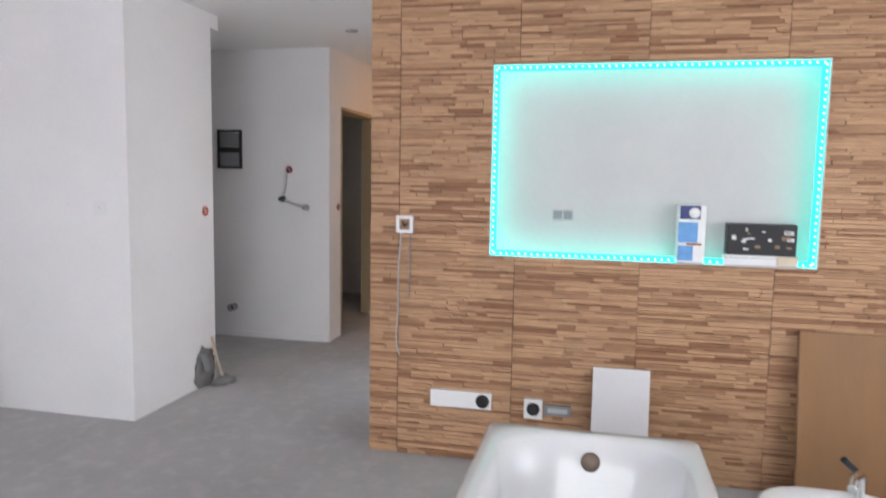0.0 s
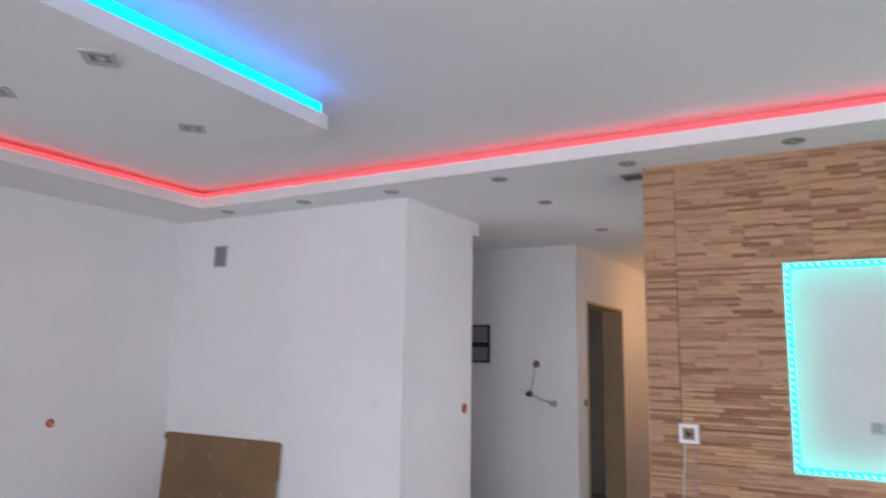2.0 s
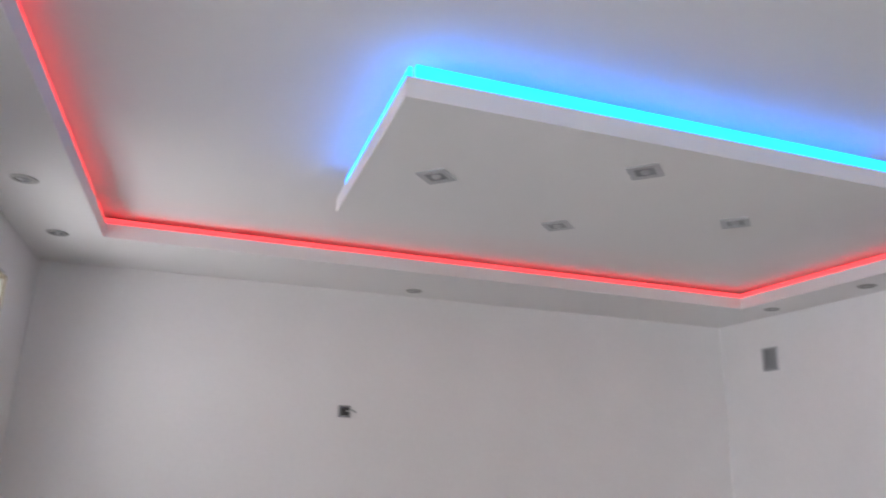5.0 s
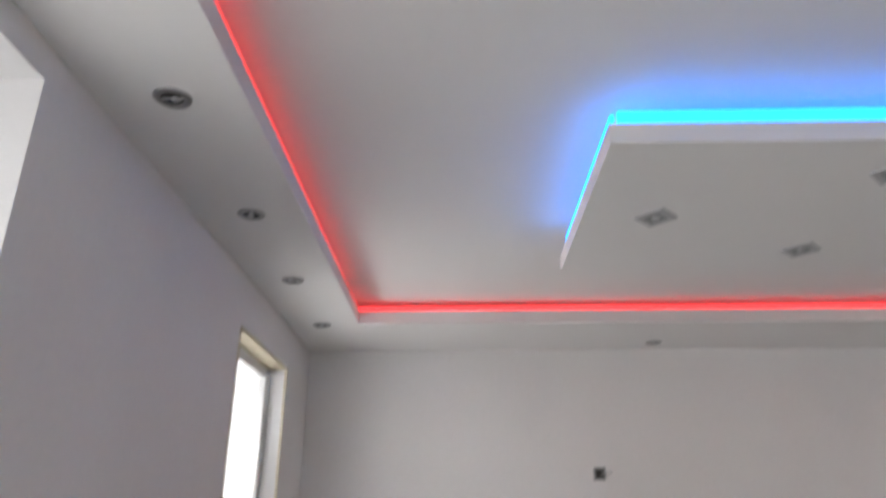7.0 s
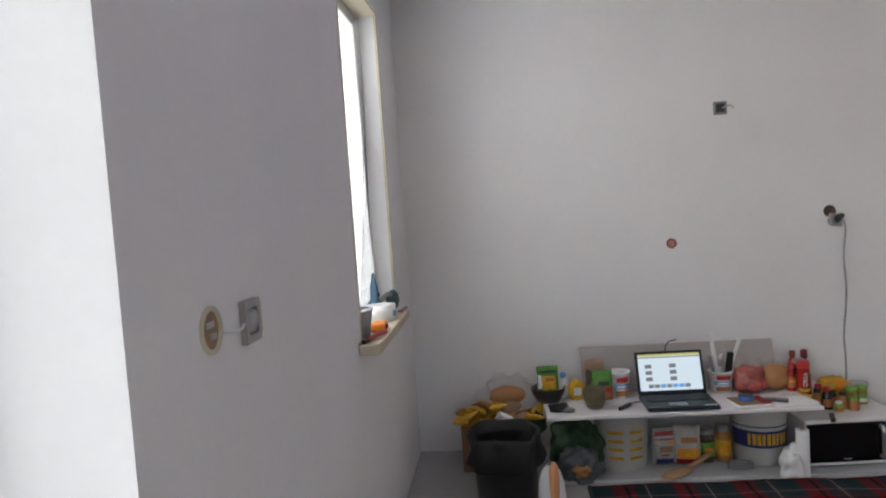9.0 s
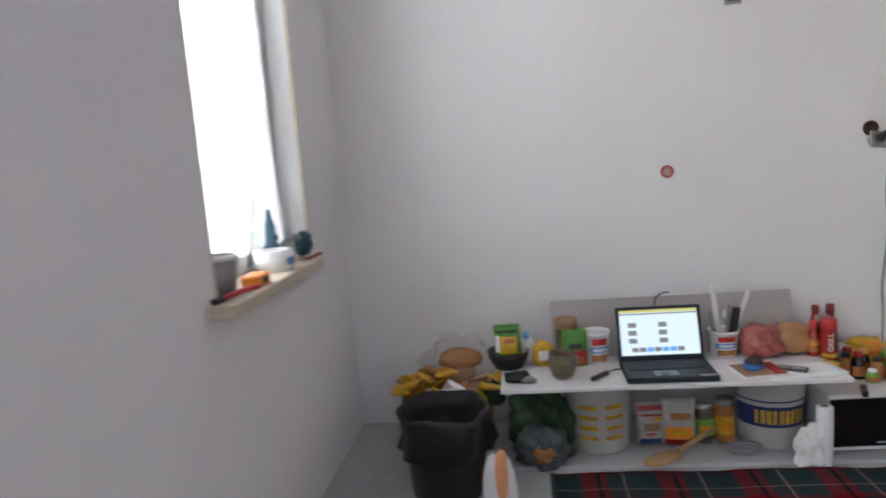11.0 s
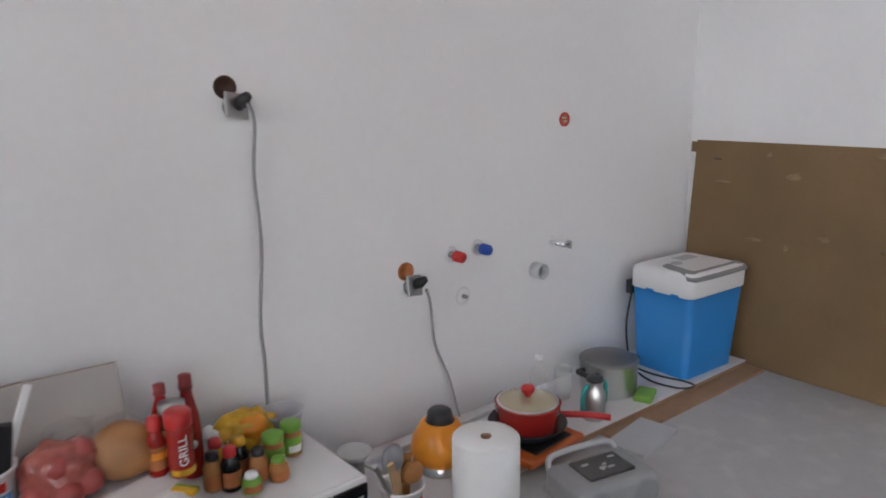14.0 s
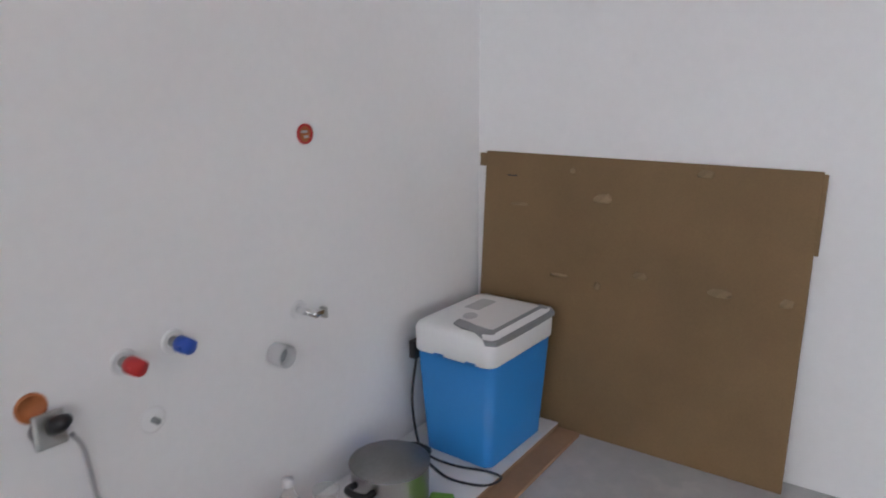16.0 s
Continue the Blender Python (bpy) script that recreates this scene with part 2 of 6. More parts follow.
def lathe(bm, profile, seg=28, at=(0, 0, 0), wobble=0.0, turn=None, squash=(1, 1)):
    """A turned body from (radius, height) pairs, from bottom to top."""
    rings = []
    start = len(bm.verts)
    for k, (r, z) in enumerate(profile):
        if r < 1e-5:
            rings.append([bm.verts.new((at[0], at[1], at[2] + z))])
            continue
        ring = []
        for i in range(seg):
            a = 2 * math.pi * i / seg
            q = r * (1 + wobble * (noise.noise(Vector((math.cos(a) * 2 + at[0] * 9, math.sin(a) * 2 + at[1] * 9, z * 14)))))
            ring.append(bm.verts.new((at[0] + q * math.cos(a) * squash[0], at[1] + q * math.sin(a) * squash[1],
                                      at[2] + z + wobble * 0.5 * r * noise.noise(Vector((a, z * 9, at[0]))))))
        rings.append(ring)
    made = []
    for a, b in zip(rings, rings[1:]):
        if len(a) == 1 and len(b) == 1:
            continue
        for i in range(seg):
            j = (i + 1) % seg
            if len(a) == 1:
                made.append(bm.faces.new((a[0], b[j], b[i])))
            elif len(b) == 1:
                made.append(bm.faces.new((a[i], a[j], b[0])))
            else:
                made.append(bm.faces.new((a[i], a[j], b[j], b[i])))
    for f in made:
        f.smooth = True
    if turn:
        bm.verts.ensure_lookup_table()
        bmesh.ops.transform(bm, matrix=turn, verts=bm.verts[start:])
    return bm


def L(profile, **k):
    return lathe(bmesh.new(), profile, **k)


def tube(points, r, seg=8, closed=False):
    """A round cable or bar along points, smoothed."""
    pts = [Vector(p) for p in points]
    fine = []
    n = len(pts)
    for i in range(n - 1):
        p0, p1, p2, p3 = pts[max(i - 1, 0)], pts[i], pts[i + 1], pts[min(i + 2, n - 1)]
        for k in range(6):
            t = k / 6
            fine.append(0.5 * ((2 * p1) + (p2 - p0) * t + (2 * p0 - 5 * p1 + 4 * p2 - p3) * t * t + (3 * p1 - p0 - 3 * p2 + p3) * t ** 3))
    fine.append(pts[-1])
    bm = bmesh.new()
    prev, up = None, Vector((0.3, 0.2, 1)).normalized()
    first = None
    for i, p in enumerate(fine):
        d = (fine[min(i + 1, len(fine) - 1)] - fine[max(i - 1, 0)]).normalized()
        side = d.cross(up)
        if side.length < 0.05:
            side = d.cross(Vector((1, 0, 0)))
        side.normalize()
        other = d.cross(side)
        ring = [bm.verts.new(p + r * (math.cos(2 * math.pi * k / seg) * side + math.sin(2 * math.pi * k / seg) * other)) for k in range(seg)]
        if prev:
            for k in range(seg):
                bm.faces.new((prev[k], prev[(k + 1) % seg], ring[(k + 1) % seg], ring[k])).smooth = True
        else:
            first = ring
        prev = ring
    bm.faces.new(first[::-1])
    bm.faces.new(prev)
    return bm


def lump(at, size, rough=0.25, sub=3, seed=0.0, freq=3.0):
    """An uneven soft body: a crumpled bag, a loaf, fruit in a bag."""
    bm = bmesh.new()
    bmesh.ops.create_icosphere(bm, subdivisions=sub, radius=1)
    for v in bm.verts:
        d = 1 + rough * noise.noise(v.co * freq + Vector((seed, seed * 2, seed * 3)))
        c = v.co * d
        v.co = Vector((at[0] + c.x * size[0], at[1] + c.y * size[1], at[2] + max(c.z, -0.82) * size[2]))
    for f in bm.faces:
        f.smooth = True
    return bm


def part(name, bm, material, parent=None, label=""):
    me = bpy.data.meshes.new(name)
    bmesh.ops.recalc_face_normals(bm, faces=bm.faces)
    bm.to_mesh(me)
    bm.free()
    me.materials.append(material)
    ob = new(name, me)
    if parent:
        ob.parent = parent
    if label:
        tagged(ob, label)
    return ob


def thing(name, at, label, category, group="", turn=0.0):
    ob = new(name)
    ob.empty_display_size = 0.05
    ob.matrix_world = pose(*at, 0, 0, turn)
    return tagged(ob, label, category, group)


def setting(name, bm, material, label, category="wall"):
    return tagged(part(name, bm, material), label, category, kind="structure")


def words(text, size, m, material, parent, name="lettering", depth=0.0006):
    cu = bpy.data.curves.new(name, "FONT")
    cu.body, cu.size, cu.extrude, cu.align_x, cu.align_y = text, size, depth, "CENTER", "CENTER"
    tmp = new(name, cu)
    me = bpy.data.meshes.new_from_object(tmp.evaluated_get(bpy.context.evaluated_depsgraph_get()))
    bpy.data.objects.remove(tmp)
    me.materials.append(material)
    ob = new(name, me)
    ob.parent, ob.matrix_local = parent, m
    return ob


# ---- the large structure ----
H, HC, LEDGE = 2.62, 2.755, 2.692      # soffit, upper ceiling, top of the soffit's ledge
XP, XT = 4.645, 4.605                 # plain pier wall, face of the wood cladding
YP, YW, YS = -2.15, -3.66, -7.2       # pier's corner, start of the wood wall, south wall
NY0, NY1, NZ0, NZ1 = -5.865, -4.305, 1.106, 2.080   # lit niche
CX0, CX1, CY0, CY1 = 0.40, 4.295, -6.5, -0.635     # raised part of the ceiling

setting("floor", B(-3, 10.5, -9, 1, -0.2, 0), SCREED, "raw grey screed floor with plaster dust", "floor")
setting("wall_north", B(-0.35, 10.2, 0, 0.25, 0, 3.0), PLASTER, "freshly plastered white kitchen wall", "wall")
bm = bmesh.new()
box(bm, -0.35, 0, -0.57, 0, 0, 3.0)
box(bm, -0.35, 0, -1.43, -0.57, 0, 0.915)
box(bm, -0.35, 0, -1.43, -0.57, 2.405, 3.0)
box(bm, -0.35, 0, -3.04, -1.43, 0, 3.0)
box(bm, -0.35, 0, -5.63, -3.04, 2.53, 3.0)
box(bm, -0.35, 0, YS, -5.63, 0, 3.0)
setting("wall_west", bm, PLASTER, "plastered white wall with a narrow window and a balcony opening", "wall")
# unseen wall closing the room; its window opening is added for the fill lamp
bm = bmesh.new()
box(bm, -0.35, 0.85, YS - 0.25, YS, 0, 3.0)
box(bm, 3.75, 10.2, YS - 0.25, YS, 0, 3.0)
box(bm, 0.85, 3.75, YS - 0.25, YS, 0, 0.78)
box(bm, 0.85, 3.75, YS - 0.25, YS, 2.42, 3.0)
setting("wall_south", bm, PLASTER, "unseen plastered white wall with an added wide window opening", "wall")
setting("wall_pier", B(XP, 5.56, YP, 0, 0, H), PLASTER, "plastered white pier beside the hall", "wall")
setting("trim_pier", B(5.56, 5.66, YP, YP + 0.30, H - 0.10, H), PLASTER, "short plastered beam end at the pier's top", "trim")
setting("wall_hall_back", B(6.88, 7.02, -2.50, 0, 0, H), PLASTER, "plastered white back wall of the hall", "wall")
bm = bmesh.new()
box(bm, 7.02, 7.16, -2.50, -2.30, 0, H)
box(bm, 7.16, 8.33, -2.50, -2.30, 2.135, H)
box(bm, 8.33, 9.35, -2.50, -2.30, 0, H)
setting("wall_hall_side", bm, PLASTER, "plastered hall wall with an open doorway", "wall")
setting("wall_hall_end", B(9.35, 9.5, YW - 0.2, -2.30, 0, H), PLASTER, "plastered wall at the hall's end", "wall")
# unseen wall; the doorway is added to let the hall's fill lamp through
bm = bmesh.new()
box(bm, 4.83, 5.40, YW - 0.2, YW - 0.02, 0, H)
box(bm, 5.40, 6.30, YW - 0.2, YW - 0.02, 2.10, H)
box(bm, 6.30, 9.5, YW - 0.2, YW - 0.02, 0, H)
setting("wall_hall_south", bm, PLASTER, "unseen plastered wall along the hall with an added doorway", "wall")
# the room's dimness is put into this wall's dark colour
setting("wall_room_beyond", B(7.02, 9.5, -0.6, -0.45, 0, H), DKROOM, "bare wall beyond the doorway, coloured dark for the dim room", "wall")
setting("wall_east", B(9.5, 9.7, YS, 0, 0, 3.0), PLASTER, "plain plastered wall closing the flat", "wall")
setting("baseboard", B(6.866, 6.88, -2.49, -0.02, 0, 0.05), PLASTER, "low plaster edge at the floor", "trim")
# wall behind the cladding, with the niche cut in
bm = bmesh.new()
box(bm, XT + 0.022, 4.83, NY1, YW, 0, H)
box(bm, XT + 0.022, 4.83, NY0, NY1, 0, NZ0)
box(bm, XT + 0.022, 4.83, NY0, NY1, NZ1, H)
box(bm, XT + 0.022, 4.83, YS, NY0, 0, H)
wood_wall = setting("wall_wood", bm, WOODBACK, "wall clad in split wooden mosaic strips", "wall")
bm = bmesh.new()
NB = XT + 0.10
box(bm, NB, 4.83, NY0, NY1, NZ0, NZ1)
box(bm, XT + 0.002, NB, NY0, NY0 + 0.006, NZ0, NZ1)
box(bm, XT + 0.002, NB, NY1 - 0.006, NY1, NZ0, NZ1)
box(bm, XT + 0.002, NB, NY0 + 0.006, NY1 - 0.006, NZ0, NZ0 + 0.006)
box(bm, XT + 0.002, NB, NY0 + 0.006, NY1 - 0.006, NZ1 - 0.006, NZ1)
setting("niche", bm, mat("raw_grey_plaster", (0.58, 0.57, 0.565), 0.9, vary=0.06, scale=2.0, fine=35, bump=0.12), "white plastered television niche in the wood wall", "niche")

setting("backdrop", B(-5.2, -5.0, -40, 30, -6, 24), SKYCARD, "bright white overcast sky outside", "sky")

# ceilings
setting("ceiling", B(-0.35, 9.7, YS, 0.2, HC, HC + 0.2), CEIL, "white raised plasterboard ceiling", "ceiling")
bm = bmesh.new()
box(bm, 0, CX0, YS, 0, H, LEDGE)
box(bm, CX0, CX1, CY1, 0, H, LEDGE)
box(bm, CX0, CX1, YS, CY0, H, LEDGE)
box(bm, CX1, 9.5, YS, 0, H, LEDGE)
setting("ceiling_soffit", bm, CEIL, "white lowered plasterboard soffit round the ceiling", "ceiling")
bm = bmesh.new()
PX0, PX1, PY0, PY1, PZ = 1.395, 3.256, -2.632, -1.575, 2.583
box(bm, PX0, PX1, PY0, PY1, PZ, PZ + 0.064)
box(bm, PX0 + 0.16, PX1 - 0.16, PY0 + 0.16, PY1 - 0.16, PZ + 0.064, HC)
setting("ceiling_panel", bm, CEIL, "white hanging ceiling panel with blue backlight", "ceiling")


def led_line(label, x0, x1, y0, y1, z0, z1, material, group):
    ob = thing("led_strip", ((x0 + x1) / 2, (y0 + y1) / 2, z0), label, "led strip", group)
    dx, dy = (x1 - x0) / 2, (y1 - y0) / 2
    part("light_tape", B(-dx, dx, -dy, dy, 0, z1 - z0), material, ob)
    along = 0 if dx > dy else 1
    e = (dx - 0.004, 0.006) if along == 0 else (0.006, dy - 0.004)
    part("carrier", B(-e[0], e[0], -e[1], e[1], -0.0005, 0.004), PALEGREY, ob)


red = "glowing red light strip on the soffit's ledge"
led_line(red, CX0 - 0.022, CX0 - 0.012, CY0, -1.00, LEDGE, LEDGE + 0.032, LED_RED, "red cove strips")
led_line(red, CX0 - 0.022, CX0 - 0.012, -0.90, CY1 + 0.012, LEDGE, LEDGE + 0.032, LED_RED, "red cove strips")
led_line(red, CX0 - 0.012, CX1 + 0.012, CY1 + 0.012, CY1 + 0.022, LEDGE, LEDGE + 0.032, LED_RED, "red cove strips")
led_line(red, CX1 + 0.012, CX1 + 0.022, CY0, CY1 + 0.012, LEDGE, LEDGE + 0.032, LED_RED, "red cove strips")
blue = "glowing blue light strip on the hanging panel's edge"
PT = PZ + 0.064
led_line(blue, PX0 + 0.03, PX1 - 0.035, PY0 + 0.012, PY0 + 0.024, PT, PT + 0.05, LED_BLUE, "blue panel strips")
led_line(blue, PX0 + 0.012, PX0 + 0.024, PY0 + 0.03, PY1 - 0.10, PT, PT + 0.05, LED_BLUE, "blue panel strips")
led_line(blue, PX1 - 0.14, PX1 - 0.13, PY0 + 0.16, PY1 - 0.30, PT, PT + 0.02, LED_BLUE, "blue panel strips")

# light strip round the niche
tape = thing("niche_led_strip", (XT + 0.024, (NY0 + NY1) / 2, (NZ0 + NZ1) / 2), "cyan light strip with bright dots round the niche", "led strip")
hy, hz = (NY1 - NY0) / 2 - 0.006, (NZ1 - NZ0) / 2 - 0.006
for nm, a in (("tape_top", (0, 0.03, -hy, hy, hz - 0.022, hz - 0.001)), ("tape_bottom", (0, 0.03, -hy, hy, -hz + 0.001, -hz + 0.022)),
              ("tape_side", (0, 0.03, hy - 0.022, hy - 0.001, -hz + 0.022, hz - 0.022)), ("tape_side", (0, 0.03, -hy + 0.001, -hy + 0.022, -hz + 0.022, hz - 0.022))):
    part(nm, B(*a), LED_TEAL, tape)
bm = bmesh.new()
for i in range(48):
    y = -hy + 0.02 + i * (2 * hy - 0.04) / 47
    for z in (hz - 0.010, -hz + 0.010):
        box(bm, -0.003, -0.0005, y - 0.004, y + 0.004, z - 0.004, z + 0.004)
for i in range(30):
    z = -hz + 0.02 + i * (2 * hz - 0.04) / 29
    for y in (hy - 0.010, -hy + 0.010):
        box(bm, -0.003, -0.0005, y - 0.004, y + 0.004, z - 0.004, z + 0.004)
dots = part("light_chips", bm, LED_DOT, tape)
dots["kind"] = "stuff"

# ---- window and balcony opening ----
win = tagged(thing("window_1", (0, -1.00, 0.915), "tall narrow white window over a pine sill", "window"), kind="structure")
part("window_sill", B(-0.27, 0.0015, -0.434, 0.434, 0.0005, 0.03), PINE, win, "pale unfinished sill")
part("sill_nosing", B(0.002, 0.082, -0.50, 0.33, -0.010, 0.030, bevel=0.006), PINE, win)
bm = bmesh.new()
for a in ((-0.16, -0.10, -0.434, -0.38, 0.031, 1.469), (-0.16, -0.10, 0.38, 0.434, 0.031, 1.469), (-0.16, -0.10, -0.38, 0.38, 0.031, 0.09), (-0.16, -0.10, -0.38, 0.38, 1.41, 1.469)):
    box(bm, *a, bevel=0.004)
part("window_frame", bm, FRAMEW, win)
pane = part("pane", B(-0.138, -0.130, -0.38, 0.38, 0.09, 1.41), GLASS, win)
pane.visible_shadow = False
bm = bmesh.new()
for a in ((-0.008, 0.003, -0.438, -0.428, 0.03, 1.47), (-0.008, 0.003, 0.428, 0.438, 0.03, 1.47), (-0.098, 0.003, -0.428, 0.428, 1.462, 1.472)):
    box(bm, *a)
part("corner_bead", bm, BEAD, win, "raw yellowish plaster bead")
bm = bmesh.new()
prev = None
for j in range(25):
    row = []
    v = j / 24
    reach = 0.06 + 0.45 * max(0.0, v - 0.25)
    for i in range(7):
        u = i / 6
        row.append(bm.verts.new((-0.088 + 0.008 * math.sin(v * 7 + u * 4), 0.428 - reach * u, 0.045 + 1.40 * (1 - v))))
    if prev:
        for i in range(6):
            bm.faces.new((prev[i], prev[i + 1], row[i + 1], row[i])).smooth = True
    prev = row
bmesh.ops.solidify(bm, geom=bm.faces[:], thickness=0.0015)
part("protective_film", bm, FILM, win, "loose white protective film at the jamb")

balc = tagged(thing("door_1", (-0.30, -4.335, 0), "white glazed balcony door", "door"), kind="structure")
bm = bmesh.new()
for a in ((-0.035, 0.035, -1.295, -1.23, 0, 2.53), (-0.035, 0.035, 1.23, 1.295, 0, 2.53), (-0.035, 0.035, -0.04, 0.04, 0, 2.46), (-0.035, 0.035, -1.23, 1.23, 2.46, 2.53), (-0.035, 0.035, -1.23, 1.23, 0, 0.08)):
    box(bm, *a, bevel=0.004)
part("door_frame", bm, FRAMEW, balc)
for s in (-1, 1):
    p = part("pane", B(-0.008, 0.008, min(0.04 * s, 1.23 * s), max(0.04 * s, 1.23 * s), 0.08, 2.46), GLASS, balc)
    p.visible_shadow = False

# ---- ceiling fittings ----
spot = thing("downlight", (4.47, -0.716, H), "round zinc recessed downlight without lamp in the soffit", "downlight", "soffit downlights")
part("ring", L([(0.030, -0.002), (0.031, -0.006), (0.044, -0.006), (0.050, -0.0015), (0.050, 0.001)], seg=28), ZINC, spot)
# flat black disc stands in for the shaded hollow; the soffit is solid
part("recess_shade", L([(0.0, -0.0015), (0.0305, -0.0015)], seg=24), BLACK, spot)
bm = L([(0.0, -0.007), (0.010, -0.007), (0.012, -0.002)], seg=16, at=(0.008, 0.002, 0))
box(bm, -0.027, 0.027, -0.004, 0.004, -0.0045, -0.002)
part("lamp_holder", bm, PALEGREY, spot)
for x, y in ((4.46, -1.442), (4.475, -2.142), (4.485, -2.88), (4.48, -3.615), (4.45, -4.393), (4.46, -5.13), (4.46, -5.87),
             (0.19, -0.62), (0.197, -1.376), (0.209, -2.098), (0.205, -2.83), (0.205, -3.55), (0.205, -4.3), (2.148, -0.18), (5.156, -2.893), (6.27, -2.93)):
    copy_thing(spot, pose(x, y, H, 0, 0, (x * 77 + y * 131) % 360))
sq = thing("square_downlight", (1.655, -2.118, PZ), "square grey recessed downlight in the hanging panel", "downlight", "panel downlights", 45)
bm = bmesh.new()
for a in ((-0.055, 0.055, -0.055, -0.034), (-0.055, 0.055, 0.034, 0.055), (-0.055, -0.034, -0.034, 0.034), (0.034, 0.055, -0.034, 0.034)):
    box(bm, *a, -0.006, 0.001)
part("frame", bm, PALEGREY, sq)
# flat grey plate in place of the hollow, its shade painted
part("recess_shade", B(-0.034, 0.034, -0.034, 0.034, -0.003, 0.0005), GREY, sq)
part("lamp_holder", L([(0.0, -0.009), (0.014, -0.009), (0.017, -0.003)], seg=18), PALEGREY, sq)
for x, y in ((2.305, -2.437), (2.305, -1.80), (2.953, -2.124)):
    copy_thing(sq, pose(x, y, PZ, 0, 0, 45))
hatch = thing("ceiling_hatch", (4.765, -3.575, H), "grey open hatch frame in the hall ceiling", "hatch")
bm = bmesh.new()
for a in ((-0.06, 0.06, -0.06, -0.048), (-0.06, 0.06, 0.048, 0.06), (-0.06, -0.048, -0.048, 0.048), (0.048, 0.06, -0.048, 0.048)):
    box(bm, *a, -0.008, 0.001)
part("frame", bm, GREY, hatch)
# black plate imitates the dark inside; the ceiling is not cut
part("opening", B(-0.048, 0.048, -0.048, 0.048, -0.003, 0.0005), BLACK, hatch)

# ---- wall fittings ----


def wall_box(at, turn, ring, inside, label, r=0.028, group="wall boxes"):
    """A round installation box; local -y faces the room."""
    ob = thing("wall_box", at, label, "wall box", group, turn)
    t = pose(0, 0, 0, 90)
    part("rim", L([(r * 0.80, 0.0), (r * 0.80, 0.006), (r, 0.006), (r, -0.001)], turn=t), ring, ob)
    part("cup", L([(0.0, 0.0015), (r * 0.80, 0.0015)], turn=t), inside, ob)
    bm = bmesh.new()
    box(bm, -r * 0.45, r * 0.3, -0.004, -0.001, r * 0.1, r * 0.35)
    box(bm, -r * 0.1, r * 0.4, -0.005, -0.001, -r * 0.4, -r * 0.15)
    part("wires", bm, PALEGREY, ob)
    return ob


wall_box((1.495, 0, 1.137), 0, REDP, mat("pink_plaster", (0.45, 0.25, 0.22), 0.8), "round red installation box in the kitchen wall")
wall_box((3.734, 0, 1.133), 0, REDP, COPPERY, "round red installation box in the kitchen wall")
wall_box((6.88, -2.118, 1.552), -90, REDP, BLACK, "round dark red box in the hall wall", 0.032)
wall_box((5.453, YP, 1.243), 0, REDP, COPPERY, "round red box in the pier's side", 0.034)
wall_box((7.09, -2.50, 1.22), 0, COPPERY, BLACK, "round brown box beside the doorway", 0.032)
wall_box((0, -2.752, 1.232), 90, BEAD, CARDB, "open brown box in the plaster, cover hanging beside", 0.045)


def hanging_socket(at, turn, cable, label, cup):
    """A brown wall box with a loose grey socket hanging out of it."""
    ob = thing("loose_socket", at, label, "socket", "loose sockets", turn)
    t = pose(0, 0, 0, 90)
    part("wall_cup", L([(0.0, 0.001), (0.025, 0.001), (0.025, 0.005), (0.032, 0.005), (0.032, -0.001)], turn=t), cup, ob)
    m = pose(0.020, -0.022, -0.050, -14, 8, 12)
    part("plate", box(bmesh.new(), -0.036, 0.036, -0.006, 0.004, -0.036, 0.036, bevel=0.004, m=m), ZINC, ob)
    part("insert", lathe(bmesh.new(), [(0.0, 0.0), (0.026, 0.0), (0.026, 0.024), (0.0, 0.024)], turn=m @ pose(0, 0.004, 0, -90)), GREY, ob)
    part("plug", lathe(bmesh.new(), [(0.0, -0.012), (0.016, -0.012), (0.020, 0.010), (0.012, 0.040), (0.0, 0.042)], turn=m @ pose(0.006, -0.012, 0.004, 70)), BLACK, ob)
    part("cable", tube([(cable[0][0] - 0.008, cable[0][1], cable[0][2] - 0.012)] + cable[1:], 0.0052), mat("grey_cable_sheath", (0.33, 0.33, 0.34), 0.5), ob)
    return ob


hanging_socket((2.350, 0, 1.262), 0, [(0.045, -0.06, -0.03), (0.062, -0.04, -0.10), (0.058, -0.02, -0.25), (0.066, -0.02, -0.45), (0.046, -0.02, -0.68), (0.050, -0.02, -0.80), (0.046, -0.03, -0.98)],
               "grey socket with a black plug hanging from the wall", mat("dark_brown_cup", (0.06, 0.025, 0.015), 0.6))
hanging_socket((2.942, 0, 0.640), 0, [(0.055, -0.055, -0.05), (0.075, -0.04, -0.12), (0.10, -0.03, -0.28), (0.16, -0.03, -0.42), (0.20, -0.04, -0.58), (0.20, -0.09, -0.655)],
               "grey socket with a plugged cable low on the wall", COPPERY)
kb = thing("junction_box", (1.788, 0, 1.866), "dark junction box with loose wires high on the wall", "junction box")
part("body", B(-0.036, 0.036, -0.012, 0.001, -0.036, 0.036, bevel=0.004), GREY, kb)
# solid black plate in place of the box's shaded inside
part("opening", B(-0.024, 0.024, -0.015, -0.011, -0.024, 0.024), BLACK, kb)
part("wire", tube([(0.01, -0.013, 0), (0.04, -0.04, 0.008), (0.065, -0.03, -0.004)], 0.004), PALEGREY, kb)
cov = thing("socket_cover", (0, -2.563, 1.218), "grey transparent socket frame hanging on the wall", "socket", turn=90)
bm = bmesh.new()
for a in ((-0.042, 0.042, -0.045, -0.028), (-0.042, 0.042, 0.028, 0.045), (-0.042, -0.026, -0.028, 0.028), (0.026, 0.042, -0.028, 0.028)):
    box(bm, a[0], a[1], -0.014, 0.0005, a[2], a[3])
part("frame", bm, ZINC, cov)
